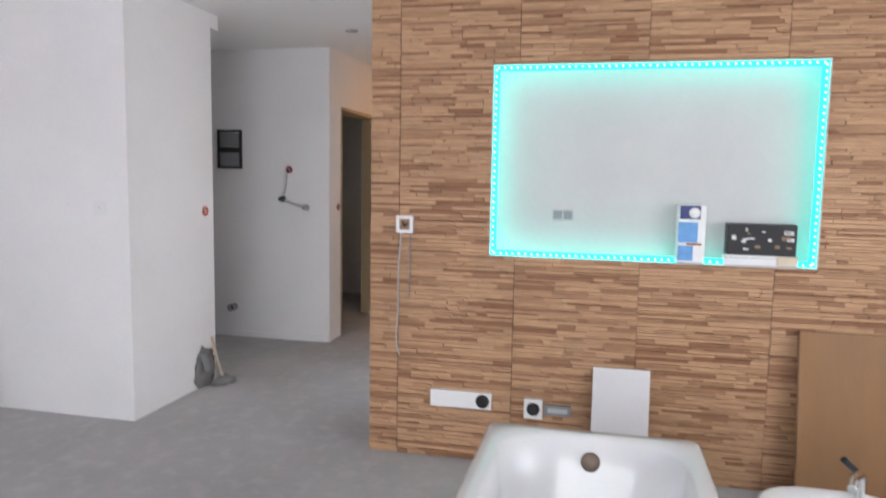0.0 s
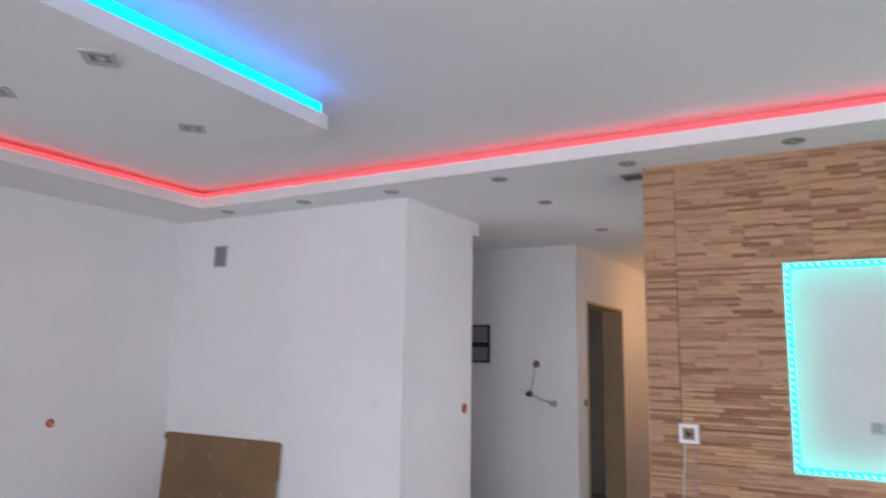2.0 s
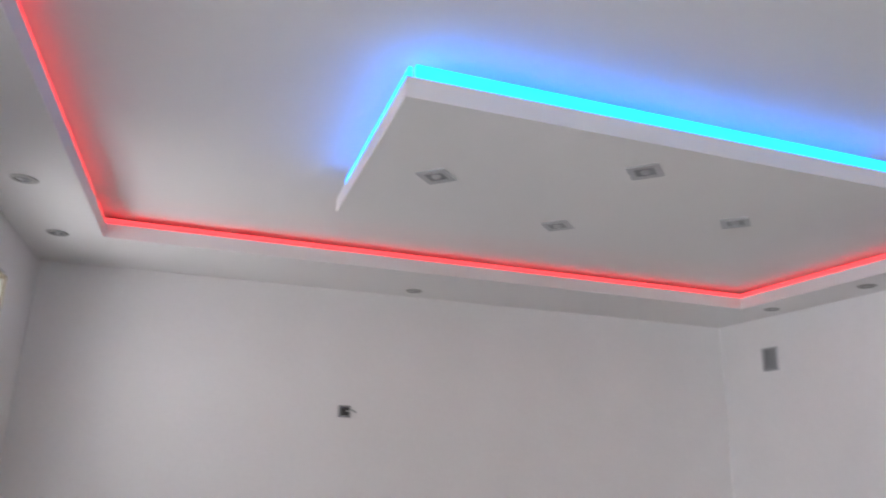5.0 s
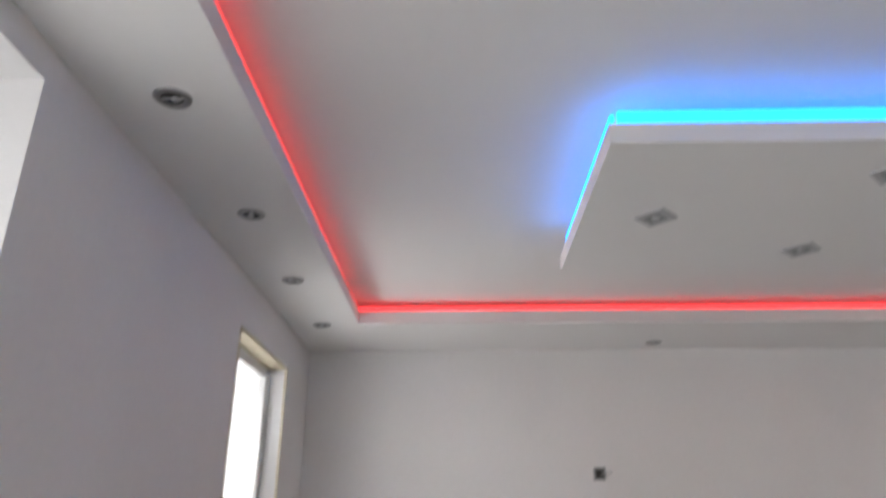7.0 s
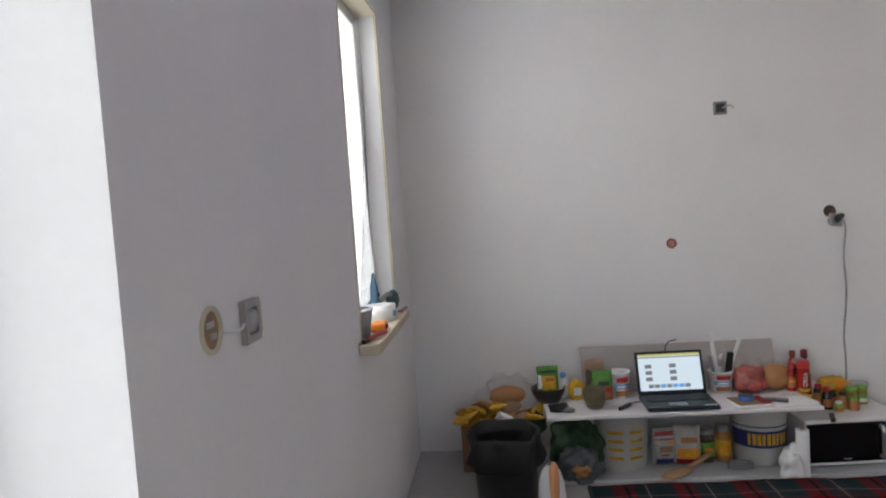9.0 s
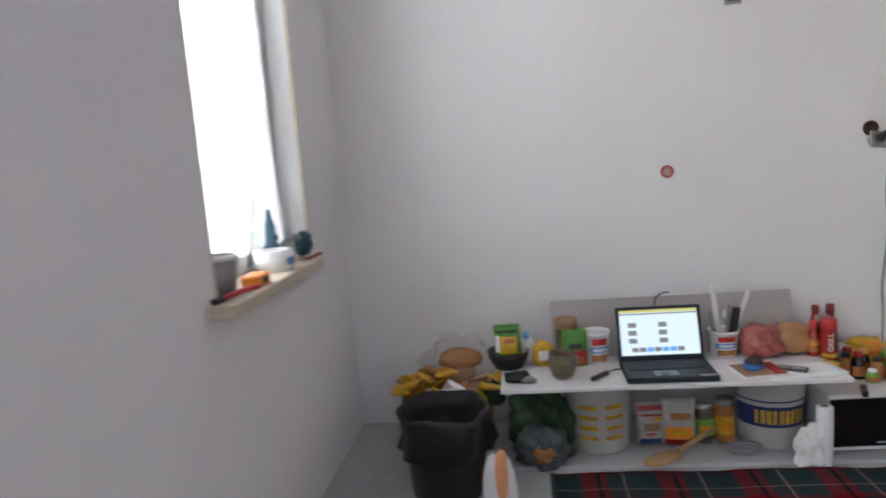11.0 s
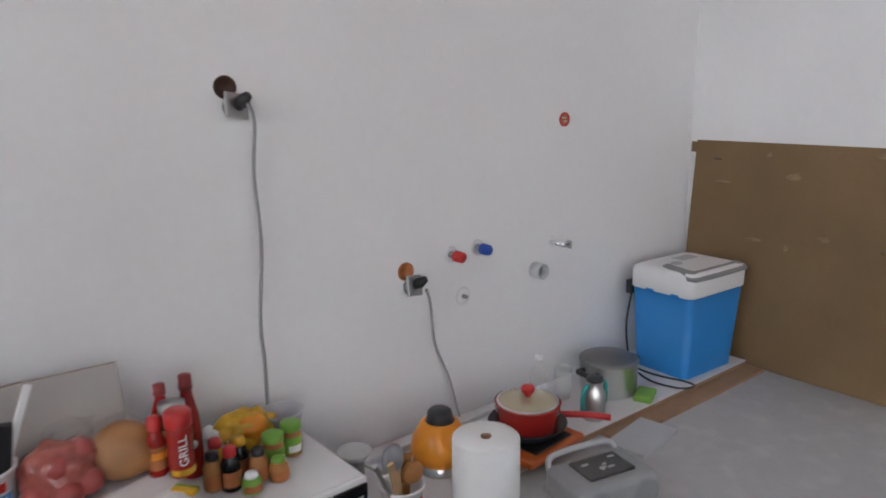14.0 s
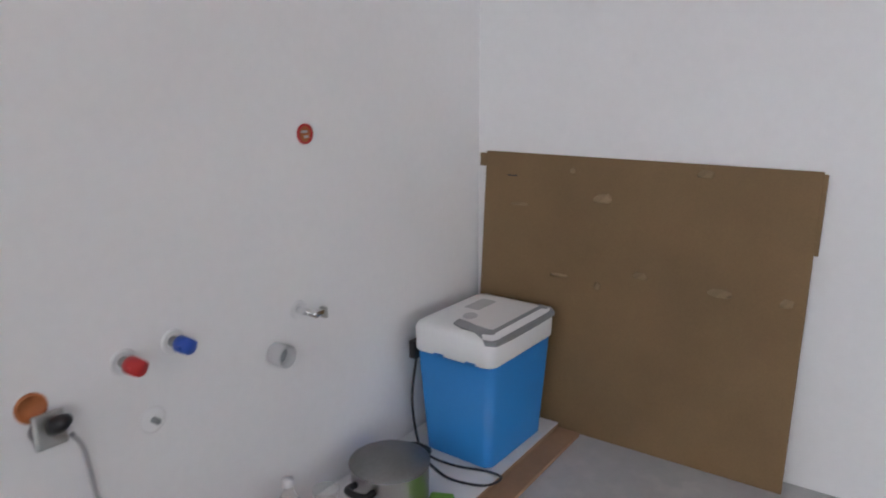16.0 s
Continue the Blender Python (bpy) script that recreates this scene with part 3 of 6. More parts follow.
part("dial", L([(0.0, 0.016), (0.022, 0.016), (0.026, 0.003), (0.026, -0.0005)], turn=pose(0, 0, 0, 90)), PALEGREY, cov)
part("wire", tube([(-0.03, -0.006, 0.0), (-0.08, -0.012, -0.006), (-0.15, -0.006, 0.006)], 0.004), WHITE, cov)
part("tape", B(0.046, 0.075, -0.005, 0.0005, -0.04, 0.035), BEAD, cov, "strip of yellowish tape")


def tap_plug(x, z, material, label):
    ob = thing("pipe_plug", (x, 0, z), label, "pipe plug", "water outlets")
    t = pose(0, 0, 0, 90)
    part("rosette", L([(0.018, 0.0), (0.028, 0.006), (0.031, 0.002), (0.031, -0.001)], turn=t), WHITEM, ob)
    part("pipe", L([(0.0, 0.03), (0.013, 0.03), (0.013, 0.0)], turn=t), ZINC, ob)
    part("cap", L([(0.017, 0.026), (0.021, 0.03), (0.019, 0.066), (0.0, 0.068)], turn=t), material, ob)
    bm = B(-0.026, 0.026, -0.060, -0.044, -0.005, 0.005, bevel=0.003)
    part("wing", bm, material, ob)


tap_plug(3.145, 0.668, REDP, "red capped hot water outlet")
tap_plug(3.272, 0.676, mat("blue_cap", (0.02, 0.08, 0.42), 0.4), "blue capped cold water outlet")
valve = thing("angle_valve", (3.675, 0, 0.640), "small chrome angle valve in the wall", "valve")
t = pose(0, 0, 0, 90)
part("rosette", L([(0.010, 0.0), (0.027, 0.005), (0.030, -0.001)], turn=t), WHITEM, valve)
part("body", L([(0.0, 0.075), (0.010, 0.075), (0.011, 0.0)], turn=t), CHROME, valve)
part("outlet", B(-0.008, 0.034, -0.074, -0.058, -0.008, 0.008, bevel=0.003), CHROME, valve)
part("handle", B(0.030, 0.040, -0.078, -0.054, -0.020, 0.012, bevel=0.003), ZINC, valve)
drain = thing("drain_pipe", (3.580, 0, 0.540), "grey plastic drain pipe end in the wall", "pipe")
part("sleeve", L([(0.026, 0.0), (0.026, 0.05), (0.032, 0.05), (0.032, -0.001)], turn=t), PALEGREY, drain)
part("bore", L([(0.0, 0.02), (0.026, 0.02)], turn=t), GREY, drain)
stub = thing("wall_patch", (3.20, 0, 0.503), "plaster patch with a small grey stub", "wall patch")
part("plaster", L([(0.0, 0.0035), (0.026, 0.0035), (0.034, 0.0005), (0.034, -0.001)], turn=t, squash=(1, 1)), PLASTER, stub)
part("stub", L([(0.0, 0.022), (0.007, 0.022), (0.008, 0.0)], turn=t), GREY, stub)
vent = thing("wall_vent", (XP, -0.482, 2.327), "small grey louvred vent high on the wall", "vent", turn=-90)
bm = bmesh.new()
for a in ((-0.066, 0.066, -0.08, -0.07), (-0.066, 0.066, 0.07, 0.08), (-0.066, -0.056, -0.07, 0.07), (0.056, 0.066, -0.07, 0.07)):
    box(bm, a[0], a[1], -0.014, 0.0005, a[2], a[3])
part("frame", bm, PALEGREY, vent)
part("backing", B(-0.056, 0.056, -0.003, 0.0005, -0.07, 0.07), GREY, vent)
for i in range(8):
    part("slat", box(bmesh.new(), -0.056, 0.056, -0.007, 0.0, -0.0008, 0.0012, m=pose(0, -0.004, -0.06 + i * 0.0172, 35)), PALEGREY, vent)
blank = thing("blank_cover", (XP, -1.955, 1.293), "white blank cover plate on the pier", "cover plate", turn=-90)
part("plate", B(-0.045, 0.045, -0.005, 0.0005, -0.045, 0.045, bevel=0.003), WHITE, blank)
part("screw", L([(0.0, 0.0065), (0.004, 0.006), (0.004, 0.004)], seg=10, turn=t), ZINC, blank)

# ---- hall ----
fuse = thing("fuse_box", (6.88, -1.535, 1.73), "open grey fuse box with two dark rows", "fuse box", turn=-90)
bm = bmesh.new()
for a in ((-0.12, 0.12, -0.175, -0.155), (-0.12, 0.12, 0.155, 0.175), (-0.12, -0.10, -0.155, 0.155), (0.10, 0.12, -0.155, 0.155), (-0.10, 0.10, -0.03, 0.02)):
    box(bm, a[0], a[1], -0.02, 0.0005, a[2], a[3])
part("frame", bm, BLACK, fuse)
for z in (-0.0925, 0.0875):
    part("cover_plate", B(-0.10, 0.10, -0.006, 0.0005, z - 0.0625, z + 0.0625), GREY, fuse)
taps = thing("pipe_outlets", (6.88, -2.16, 1.25), "two plugged pipe outlets with plaster in the hall wall", "pipe outlet", turn=-90)
for nm, y, z, c in (("outlet", -0.105, 0.04, LIME), ("outlet", 0.125, -0.035, ZINC)):
    part(nm, L([(0.0, 0.06), (0.02, 0.06), (0.028, 0.0)], at=(0, 0, 0), turn=pose(y, 0, z, 90)), ZINC if c is ZINC else DKGREEN, taps)
part("bracket", tube([(-0.10, -0.012, 0.04), (0.0, -0.02, 0.0), (0.12, -0.012, -0.035)], 0.010), PALEGREY, taps)
part("wire", tube([(-0.06, -0.008, 0.28), (-0.07, -0.012, 0.16), (-0.10, -0.012, 0.05)], 0.004), GREY, taps)
low = thing("pipe_outlet", (6.88, -1.56, 0.275), "low dark pipe outlet in the hall wall", "pipe outlet", turn=-90)
part("pipe", L([(0.02, 0.0), (0.03, 0.08), (0.034, 0.08), (0.034, -0.001)], turn=t), GREY, low)
part("bore", L([(0.0, 0.03), (0.028, 0.03)], turn=t), BLACK, low)
dam = thing("plaster_damage", (5.42, YP, 0), "broken plaster patch with a pipe at the pier's foot", "damage")
part("mortar", lump((0, -0.003, 0.11), (0.13, 0.014, 0.15), 0.5, 3, 2.0), BATDUST, dam)
part("pipe", tube([(-0.05, 0.0, 0.22), (-0.06, -0.04, 0.20), (-0.05, -0.05, 0.12)], 0.022), GREY, dam)
part("stick", tube([(0.06, -0.02, 0.34), (0.085, -0.05, 0.15), (0.12, -0.08, 0.0)], 0.010), PINE, dam)
part("rubble", lump((0.08, -0.10, 0.02), (0.12, 0.08, 0.03), 0.5, 2, 7.0), BATDUST, dam)
leaf = tagged(thing("door_2", (6.95, -3.67, 0), "orange wooden door leaf standing ajar in the hall", "door", turn=54), kind="structure")
part("leaf", B(0.0, 0.80, -0.02, 0.02, 0.01, 2.02, bevel=0.003), DOORW, leaf)
part("door_handle", tube([(0.73, -0.02, 1.02), (0.73, -0.06, 1.02), (0.63, -0.065, 1.02)], 0.009), CHROME, leaf)
bulb = thing("bare_bulb", (8.75, -3.35, 2.1), "bare warm bulb hanging at the hall's end", "lamp")
part("cord", tube([(0, 0, 0.55), (0.003, 0, 0.3), (0, 0, 0.10)], 0.003), WHITE, bulb)
part("holder", L([(0.0, 0.05), (0.018, 0.05), (0.020, 0.10), (0.0, 0.105)], seg=16), WHITE, bulb)
part("glass", L([(0.0, -0.055), (0.022, -0.05), (0.031, -0.025), (0.026, 0.01), (0.015, 0.05)], seg=20), BULB, bulb)

jamb = tagged(thing("door_3", (7.745, -2.40, 0), "open doorway with beige wooden lining", "door"), kind="structure")
for a in ((-0.585, -0.560, -0.104, 0.104, 0, 2.135), (0.560, 0.585, -0.104, 0.104, 0, 2.135), (-0.56, 0.56, -0.104, 0.104, 2.11, 2.135)):
    part("lining", B(*a), JAMB, jamb)

# ---- things at the wood wall ----
ws = thing("wall_socket", (XT - 0.008, -3.856, 1.258), "white socket frame with a brown hole on the wood wall", "socket", turn=-90)
bm = bmesh.new()
for a in ((-0.046, 0.046, -0.046, -0.028), (-0.046, 0.046, 0.028, 0.046), (-0.046, -0.028, -0.028, 0.028), (0.028, 0.046, -0.028, 0.028)):
    box(bm, a[0], a[1], -0.012, 0.012, a[2], a[3])
part("frame", bm, WHITE, ws)
part("cup", B(-0.028, 0.028, 0.0, 0.012, -0.028, 0.028), CARDB, ws)
part("wires", tube([(-0.01, -0.002, 0.01), (0.0, -0.014, -0.01), (0.012, -0.002, 0.005)], 0.004), BLACK, ws)
part("cable", tube([(-0.02, -0.004, -0.046), (-0.03, -0.012, -0.25), (-0.028, -0.016, -0.45), (-0.035, -0.02, -0.62), (-0.02, -0.012, -0.70)], 0.0042), PALEGREY, ws, "pale cable hanging down")
part("conduit", tube([(0.028, 0.0, -0.046), (0.030, -0.006, -0.2), (0.028, -0.004, -0.40)], 0.003), GREY, ws)
st = thing("socket_strip", (XT - 0.008, -4.175, 0.335), "long white socket plate with one round socket", "socket", turn=-90)
part("plate", B(-0.165, 0.165, -0.010, 0.012, -0.046, 0.046, bevel=0.003), WHITE, st)
part("socket", L([(0.0, 0.0125), (0.020, 0.0125), (0.028, 0.0135), (0.030, 0.016), (0.036, 0.014), (0.036, 0.0)], turn=pose(0.118, 0, 0, 90)), BLACK, st)
s2 = thing("wall_socket", (XT - 0.008, -4.56, 0.318), "white square frame with a dark round cup", "socket", turn=-90)
part("frame", B(-0.048, 0.048, -0.010, 0.012, -0.052, 0.052, bevel=0.004), WHITE, s2)
part("cup", L([(0.0, 0.0125), (0.020, 0.0125), (0.026, 0.0135), (0.028, 0.016), (0.034, 0.013), (0.034, 0.0)], turn=pose(0, 0, 0, 90)), BLACK, s2)
s3 = thing("cable_outlet", (XT - 0.008, -4.685, 0.318), "flat grey cable outlet in the cladding", "socket", turn=-90)
part("plate", B(-0.068, 0.068, -0.006, 0.012, -0.028, 0.028, bevel=0.004), GREY, s3)
part("slot", B(-0.05, 0.05, -0.008, -0.004, -0.012, 0.012), PALEGREY, s3)
tile = thing("leaning_tile", (XT - 0.10, -4.995, 0), "white board leaning on the wood wall", "board")
part("board", box(bmesh.new(), -0.006, 0.006, -0.139, 0.139, 0, 0.575, bevel=0.002, m=pose(0, 0, 0.0, 0, 8)), LAMIN, tile)
bd = thing("veneer_board", (XT - 0.14, -6.22, 0), "brown veneered board leaning on the wood wall", "board")
part("board", box(bmesh.new(), -0.011, 0.011, -0.42, 0.42, 0, 0.825, bevel=0.002, m=pose(0, 0, 0.0, 0, 8)), BOARDW, bd)
part("edge_band", box(bmesh.new(), -0.012, 0.012, 0.4205, 0.4225, 0, 0.825, m=pose(0, 0, 0.0, 0, 8)), PLANK, bd)
ns = thing("niche_socket", (NB, -4.672, 1.325), "grey double socket in the niche", "socket", turn=-90)
part("plate", B(-0.055, 0.055, -0.006, 0.0005, -0.028, 0.028, bevel=0.003), PALEGREY, ns)
for x in (-0.026, 0.026):
    part("module", B(x - 0.022, x + 0.022, -0.008, -0.005, -0.021, 0.021), GREY, ns)
bag = thing("adhesive_pack", (XT + 0.05, -5.295, NZ0 + 0.006), "blue and white paper pack standing in the niche", "pack", turn=-90)
bm = B(-0.068, 0.068, -0.035, 0.03, 0, 0.285, bevel=0.012, seg=3)
part("pack", bm, PAPER, bag)
part("blue_print", B(-0.060, 0.030, -0.037, -0.034, 0.10, 0.20), SKYB, bag)
part("blue_print", B(-0.055, 0.040, -0.037, -0.034, 0.215, 0.28), NAVY, bag)
part("print_circle", L([(0.0, 0.0385), (0.026, 0.0385), (0.026, 0.036)], turn=pose(0.012, 0, 0.245, 90)), PAPER, bag)
part("blue_print", B(-0.058, 0.012, -0.037, -0.034, 0.012, 0.085), SKYB, bag)
part("print_bar", B(-0.02, 0.05, -0.0375, -0.034, 0.088, 0.098), COPPERY, bag)
bx = thing("tool_box", (XT + 0.05, -5.615, NZ0 + 0.056), "black and white printed carton lying in the niche", "carton", turn=-90)
part("carton", box(bmesh.new(), -0.155, 0.155, -0.04, 0.035, 0, 0.15, bevel=0.006), BLACK, bx)
rng = random.Random(4)
for i in range(16):
    x, z = rng.uniform(-0.14, 0.11), rng.uniform(0.015, 0.12)
    part("print_patch", B(x, x + rng.uniform(0.01, 0.045), -0.042, -0.039, z, z + rng.uniform(0.006, 0.022)), rng.choice([PAPER, PALEGREY, CARDB]), bx)
lb = thing("white_carton", (XT + 0.052, -5.60, NZ0 + 0.006), "flat white carton under the black one", "carton", turn=-90)
part("carton", B(-0.15, 0.10, -0.036, 0.03, 0, 0.05, bevel=0.003), WHITEM, lb)
part("lid_edge", B(-0.15, 0.10, -0.038, -0.035, 0.034, 0.038), PALEGREY, lb)
yb = thing("beige_block", (XT + 0.045, -5.735, NZ0 + 0.006), "small beige sponge block", "sponge", turn=-90)
part("block", B(-0.048, 0.048, -0.035, 0.03, 0, 0.05, bevel=0.008), PINE, yb)

# ---- bathtub ----
tub = thing("bathtub", (2.752, -4.86, 0), "white acrylic bathtub standing loose on the screed", "bathtub")


def round_rect(hx, hy, r, n=7):
    out = []
    for cx, cy, a0 in ((hx - r, hy - r, 0), (-hx + r, hy - r, 90), (-hx + r, -hy + r, 180), (hx - r, -hy + r, 270)):
        for i in range(n + 1):
            a = radians(a0 + 90 * i / n)
            out.append((cx + r * math.cos(a), cy + r * math.sin(a)))
    return out


def loft(rings, close=True):
    bm = bmesh.new()
    vs = [[bm.verts.new(p) for p in ring] for ring in rings]
    for a, b in zip(vs, vs[1:]):
        for i in range(len(a)):
            j = (i + 1) % len(a)
            bm.faces.new((a[i], a[j], b[j], b[i])).smooth = True
    if close:
        bm.faces.new(vs[-1])
    return bm


TX, TY = 0.85, 0.376
rings = []
for hx, hy, r, z, dx in ((TX - 0.02, TY - 0.02, 0.05, 0.0, 0), (TX - 0.01, TY - 0.01, 0.05, 0.3, 0), (TX, TY, 0.04, 0.55, 0), (TX, TY, 0.04, 0.583, 0), (TX - 0.008, TY - 0.008, 0.04, 0.590, 0),
                         (TX - 0.055, TY - 0.055, 0.20, 0.590, 0), (TX - 0.07, TY - 0.068, 0.20, 0.578, 0), (TX - 0.11, TY - 0.085, 0.19, 0.45, 0.0), (TX - 0.17, TY - 0.11, 0.18, 0.25, 0.0), (TX - 0.24, TY - 0.16, 0.15, 0.20, 0)):
    rings.append([(x + dx, y, z) for x, y in round_rect(hx, hy, r)])
part("shell", loft(rings), CERAMIC, tub)
part("overflow", L([(0.0, 0.012), (0.026, 0.012), (0.034, 0.006), (0.034, -0.012)], turn=pose(TX - 0.092, -0.002, 0.508, 0, -75)), mat("bronzed_plug", (0.16, 0.12, 0.095), 0.35, 0.6, vary=0.2), tub, "round overflow opening")
part("drain", L([(0.0, 0.003), (0.03, 0.003), (0.034, 0.0)], at=(0.5, 0, 0.2)), CHROME, tub)
wb = thing("wash_basin", (3.52, -5.70, 0), "white ceramic wash basin standing on its pedestal", "basin")
rings = []
for hx, hy, z in ((0.12, 0.12, 0.0), (0.10, 0.10, 0.20), (0.14, 0.16, 0.29), (0.22, 0.25, 0.37), (0.235, 0.265, 0.398), (0.225, 0.255, 0.402), (0.19, 0.22, 0.385), (0.12, 0.14, 0.31)):
    rings.append([(x, y, z) for x, y in round_rect(hx, hy, min(hx, hy) * 0.8)])
part("bowl", loft(rings), CERAMIC, wb)
part("tap", tube([(0.19, -0.10, 0.39), (0.19, -0.10, 0.48), (0.10, -0.05, 0.505), (0.03, -0.02, 0.49)], 0.016), CHROME, wb, "chrome tap with a dark handle")
part("tap_handle", tube([(0.19, -0.10, 0.48), (0.16, -0.03, 0.545)], 0.012), BLACK, wb)

# ---- kitchen corner: boards on the floor ----
slab = thing("floor_board", (3.60, -0.207, 0), "dusty white board lying along the kitchen wall", "board")
part("board", B(-1.05, 0.945, -0.210, 0.202, 0, 0.030, bevel=0.002), LAMIN, slab)
part("raw_edge", B(-1.05, 0.945, -0.2115, -0.2102, 0.004, 0.026), PLANK, slab)
pl = thing("floor_plank", (4.03, -0.462, 0), "brown dusty plank beside the white board", "plank")
part("plank", B(-0.52, 0.515, -0.043, 0.043, 0, 0.014, bevel=0.002), PLANK, pl)
bb = thing("base_board", (1.95, -0.24, 0), "grey-white board under the buckets and microwave", "board")
part("board", B(-1.20, 0.60, -0.31, 0.22, 0, 0.016, bevel=0.002), PALEGREY, bb)
wt = thing("loose_tile", (3.60, -0.535, 0), "pale grey tile lying on the floor", "tile", turn=8)
part("tile", B(-0.13, 0.13, -0.075, 0.075, 0.0, 0.018, bevel=0.002), PALEGREY, wt)
bt = thing("skirting_strip", (3.02, -0.07, 0.03), "white strip lying along the wall", "strip", turn=2)
part("strip", B(-0.33, 0.33, -0.02, 0.02, 0, 0.022, bevel=0.003), LAMIN, bt)


def plaid():
    """Woven tartan: stripes along and across, red, grey-green, black and pale threads."""
    m = mat("tartan_wool", (1, 1, 1), 0.95, vary=0.12, scale=40, fine=220, bump=0.5)
    n, l = m.node_tree.nodes, m.node_tree.links
    b = n["Principled BSDF"]
    b.inputs["Specular IOR Level"].default_value = 0.08
    grain = b.inputs["Base Color"].links[0].from_socket
    sep = n.new("ShaderNodeSeparateXYZ")
    l.new(n["Texture Coordinate"].outputs["Object"], sep.inputs[0])
    cols = []
    for axis, period in ((0, 0.285), (1, 0.285)):
        div = n.new("ShaderNodeMath")
        div.operation = "MULTIPLY"
        div.inputs[1].default_value = 1 / period
        l.new(sep.outputs[axis], div.inputs[0])
        fr = n.new("ShaderNodeMath")
        fr.operation = "FRACT"
        l.new(div.outputs[0], fr.inputs[0])
        cr = n.new("ShaderNodeValToRGB")
        cr.color_ramp.interpolation = "CONSTANT"
        R, K, G, W, T = (0.150, 0.006, 0.009), (0.003, 0.003, 0.004), (0.024, 0.034, 0.037), (0.26, 0.17, 0.17), (0.014, 0.033, 0.036)
        stops = [(0.0, R), (0.19, K), (0.26, R), (0.34, G), (0.55, W), (0.575, G), (0.70, T), (0.93, G)]
        el = cr.color_ramp.elements
        el[0].position, el[0].color = 0.0, (*R, 1)
        el[1].position, el[1].color = 0.20, (*K, 1)
        for p, c in stops[2:]:
            e = el.new(p)
            e.color = (*c, 1)
        l.new(fr.outputs[0], cr.inputs[0])
        cols.append(cr.outputs[0])
    mx = n.new("ShaderNodeMix")
    mx.data_type = "RGBA"
    mx.inputs["Factor"].default_value = 0.40
    l.new(cols[0], mx.inputs["A"])
    l.new(cols[1], mx.inputs["B"])
    mu = n.new("ShaderNodeVectorMath")
    mu.operation = "MULTIPLY"
    l.new(mx.outputs["Result"], mu.inputs[0])
    l.new(grain, mu.inputs[1])
    l.new(mu.outputs[0], b.inputs["Base Color"])
    return m


def cloth(x0, x1, y0, y1, nx, ny, z, wave):
    bm = bmesh.new()
    g = []
    for j in range(ny + 1):
        row = []
        for i in range(nx + 1):
            x, y = x0 + (x1 - x0) * i / nx, y0 + (y1 - y0) * j / ny
            h = z + wave * (0.5 + noise.noise(Vector((x * 3, y * 3, 0)))) + wave * 0.5 * noise.noise(Vector((x * 11, y * 9, 3)))
            ex = 0.012 * noise.noise(Vector((x * 6, y * 6, 9)))
            row.append(bm.verts.new((x + ex, y + ex, max(h, 0.005))))
        g.append(row)
    for j in range(ny):
        for i in range(nx):
            bm.faces.new((g[j][i], g[j][i + 1], g[j + 1][i + 1], g[j + 1][i])).smooth = True
    edge = [e for e in bm.edges if e.is_boundary]
    r = bmesh.ops.extrude_edge_only(bm, edges=edge)
    for v in r["geom"]:
        if isinstance(v, bmesh.types.BMVert):
            v.co.z = 0.0005
    return bm


rug = thing("tartan_blanket", (1.86, -1.19, 0), "red and grey-green tartan blanket spread on the floor", "blanket")
part("cloth", cloth(-0.965, 1.02, -0.62, 0.585, 60, 36, 0.010, 0.010), plaid(), rug)
part("hem", B(-0.97, -0.955, -0.60, 0.58, 0.001, 0.020), mat("dark_green_hem", (0.02, 0.045, 0.045), 0.95), rug)

# ---- the low table ----
TZ = 0.355
tab = thing("low_table_board", (1.373, -0.385, TZ), "white laminated shelf board laid on two buckets", "table")
part("board", B(-0.657, 0.657, -0.200, 0.20, -0.017, 0.0, bevel=0.002), LAMIN, tab)
part("edge_band", B(-0.656, 0.656, -0.2018, -0.2002, -0.015, -0.003), WHITEM, tab)
gb = thing("leaning_board", (1.455, -0.19, TZ), "grey-beige board leaning on the wall behind the table", "board")
part("board", box(bmesh.new(), -0.515, 0.515, -0.005, 0.005, 0, 0.250, bevel=0.002, m=pose(0, 0, 0, -17)), GREYBOARD, gb)
part("edge", box(bmesh.new(), -0.515, 0.515, -0.0045, 0.0045, 0.2502, 0.2518, m=pose(0, 0, 0, -17)), PLANK, gb)


def bucket(at, label, turn=0):
    ob = thing("paint_bucket", at, label, "bucket", "table buckets", turn)
    part("body", L([(0.0, 0.0), (0.118, 0.0), (0.124, 0.006), (0.139, 0.270), (0.145, 0.280), (0.145, 0.294)], seg=40), MDF, ob)
    part("lid", L([(0.147, 0.275), (0.151, 0.282), (0.151, 0.306), (0.144, 0.3213), (0.12, 0.3218), (0.0, 0.3218)], seg=40), MDF, ob)
    part("handle", tube([(-0.148, 0.0, 0.26), (-0.13, 0.08, 0.21), (0.0, 0.162, 0.185), (0.13, 0.08, 0.21), (0.148, 0.0, 0.26)], 0.003), ZINC, ob)
    return ob


def curved_label(r0, r1, z0, z1, a0, a1, n=24):
    """A thin sheet wrapped on a cone, angles in degrees from -y."""
    bm = bmesh.new()
    prev = None
    for i in range(n + 1):
        a = radians(-90 + a0 + (a1 - a0) * i / n)
        p = [bm.verts.new((r * math.cos(a), r * math.sin(a), z)) for r, z in ((r0, z0), (r1, z1))]
        if prev:
            bm.faces.new((prev[0], p[0], p[1], prev[1])).smooth = True
        prev = p
    return bm


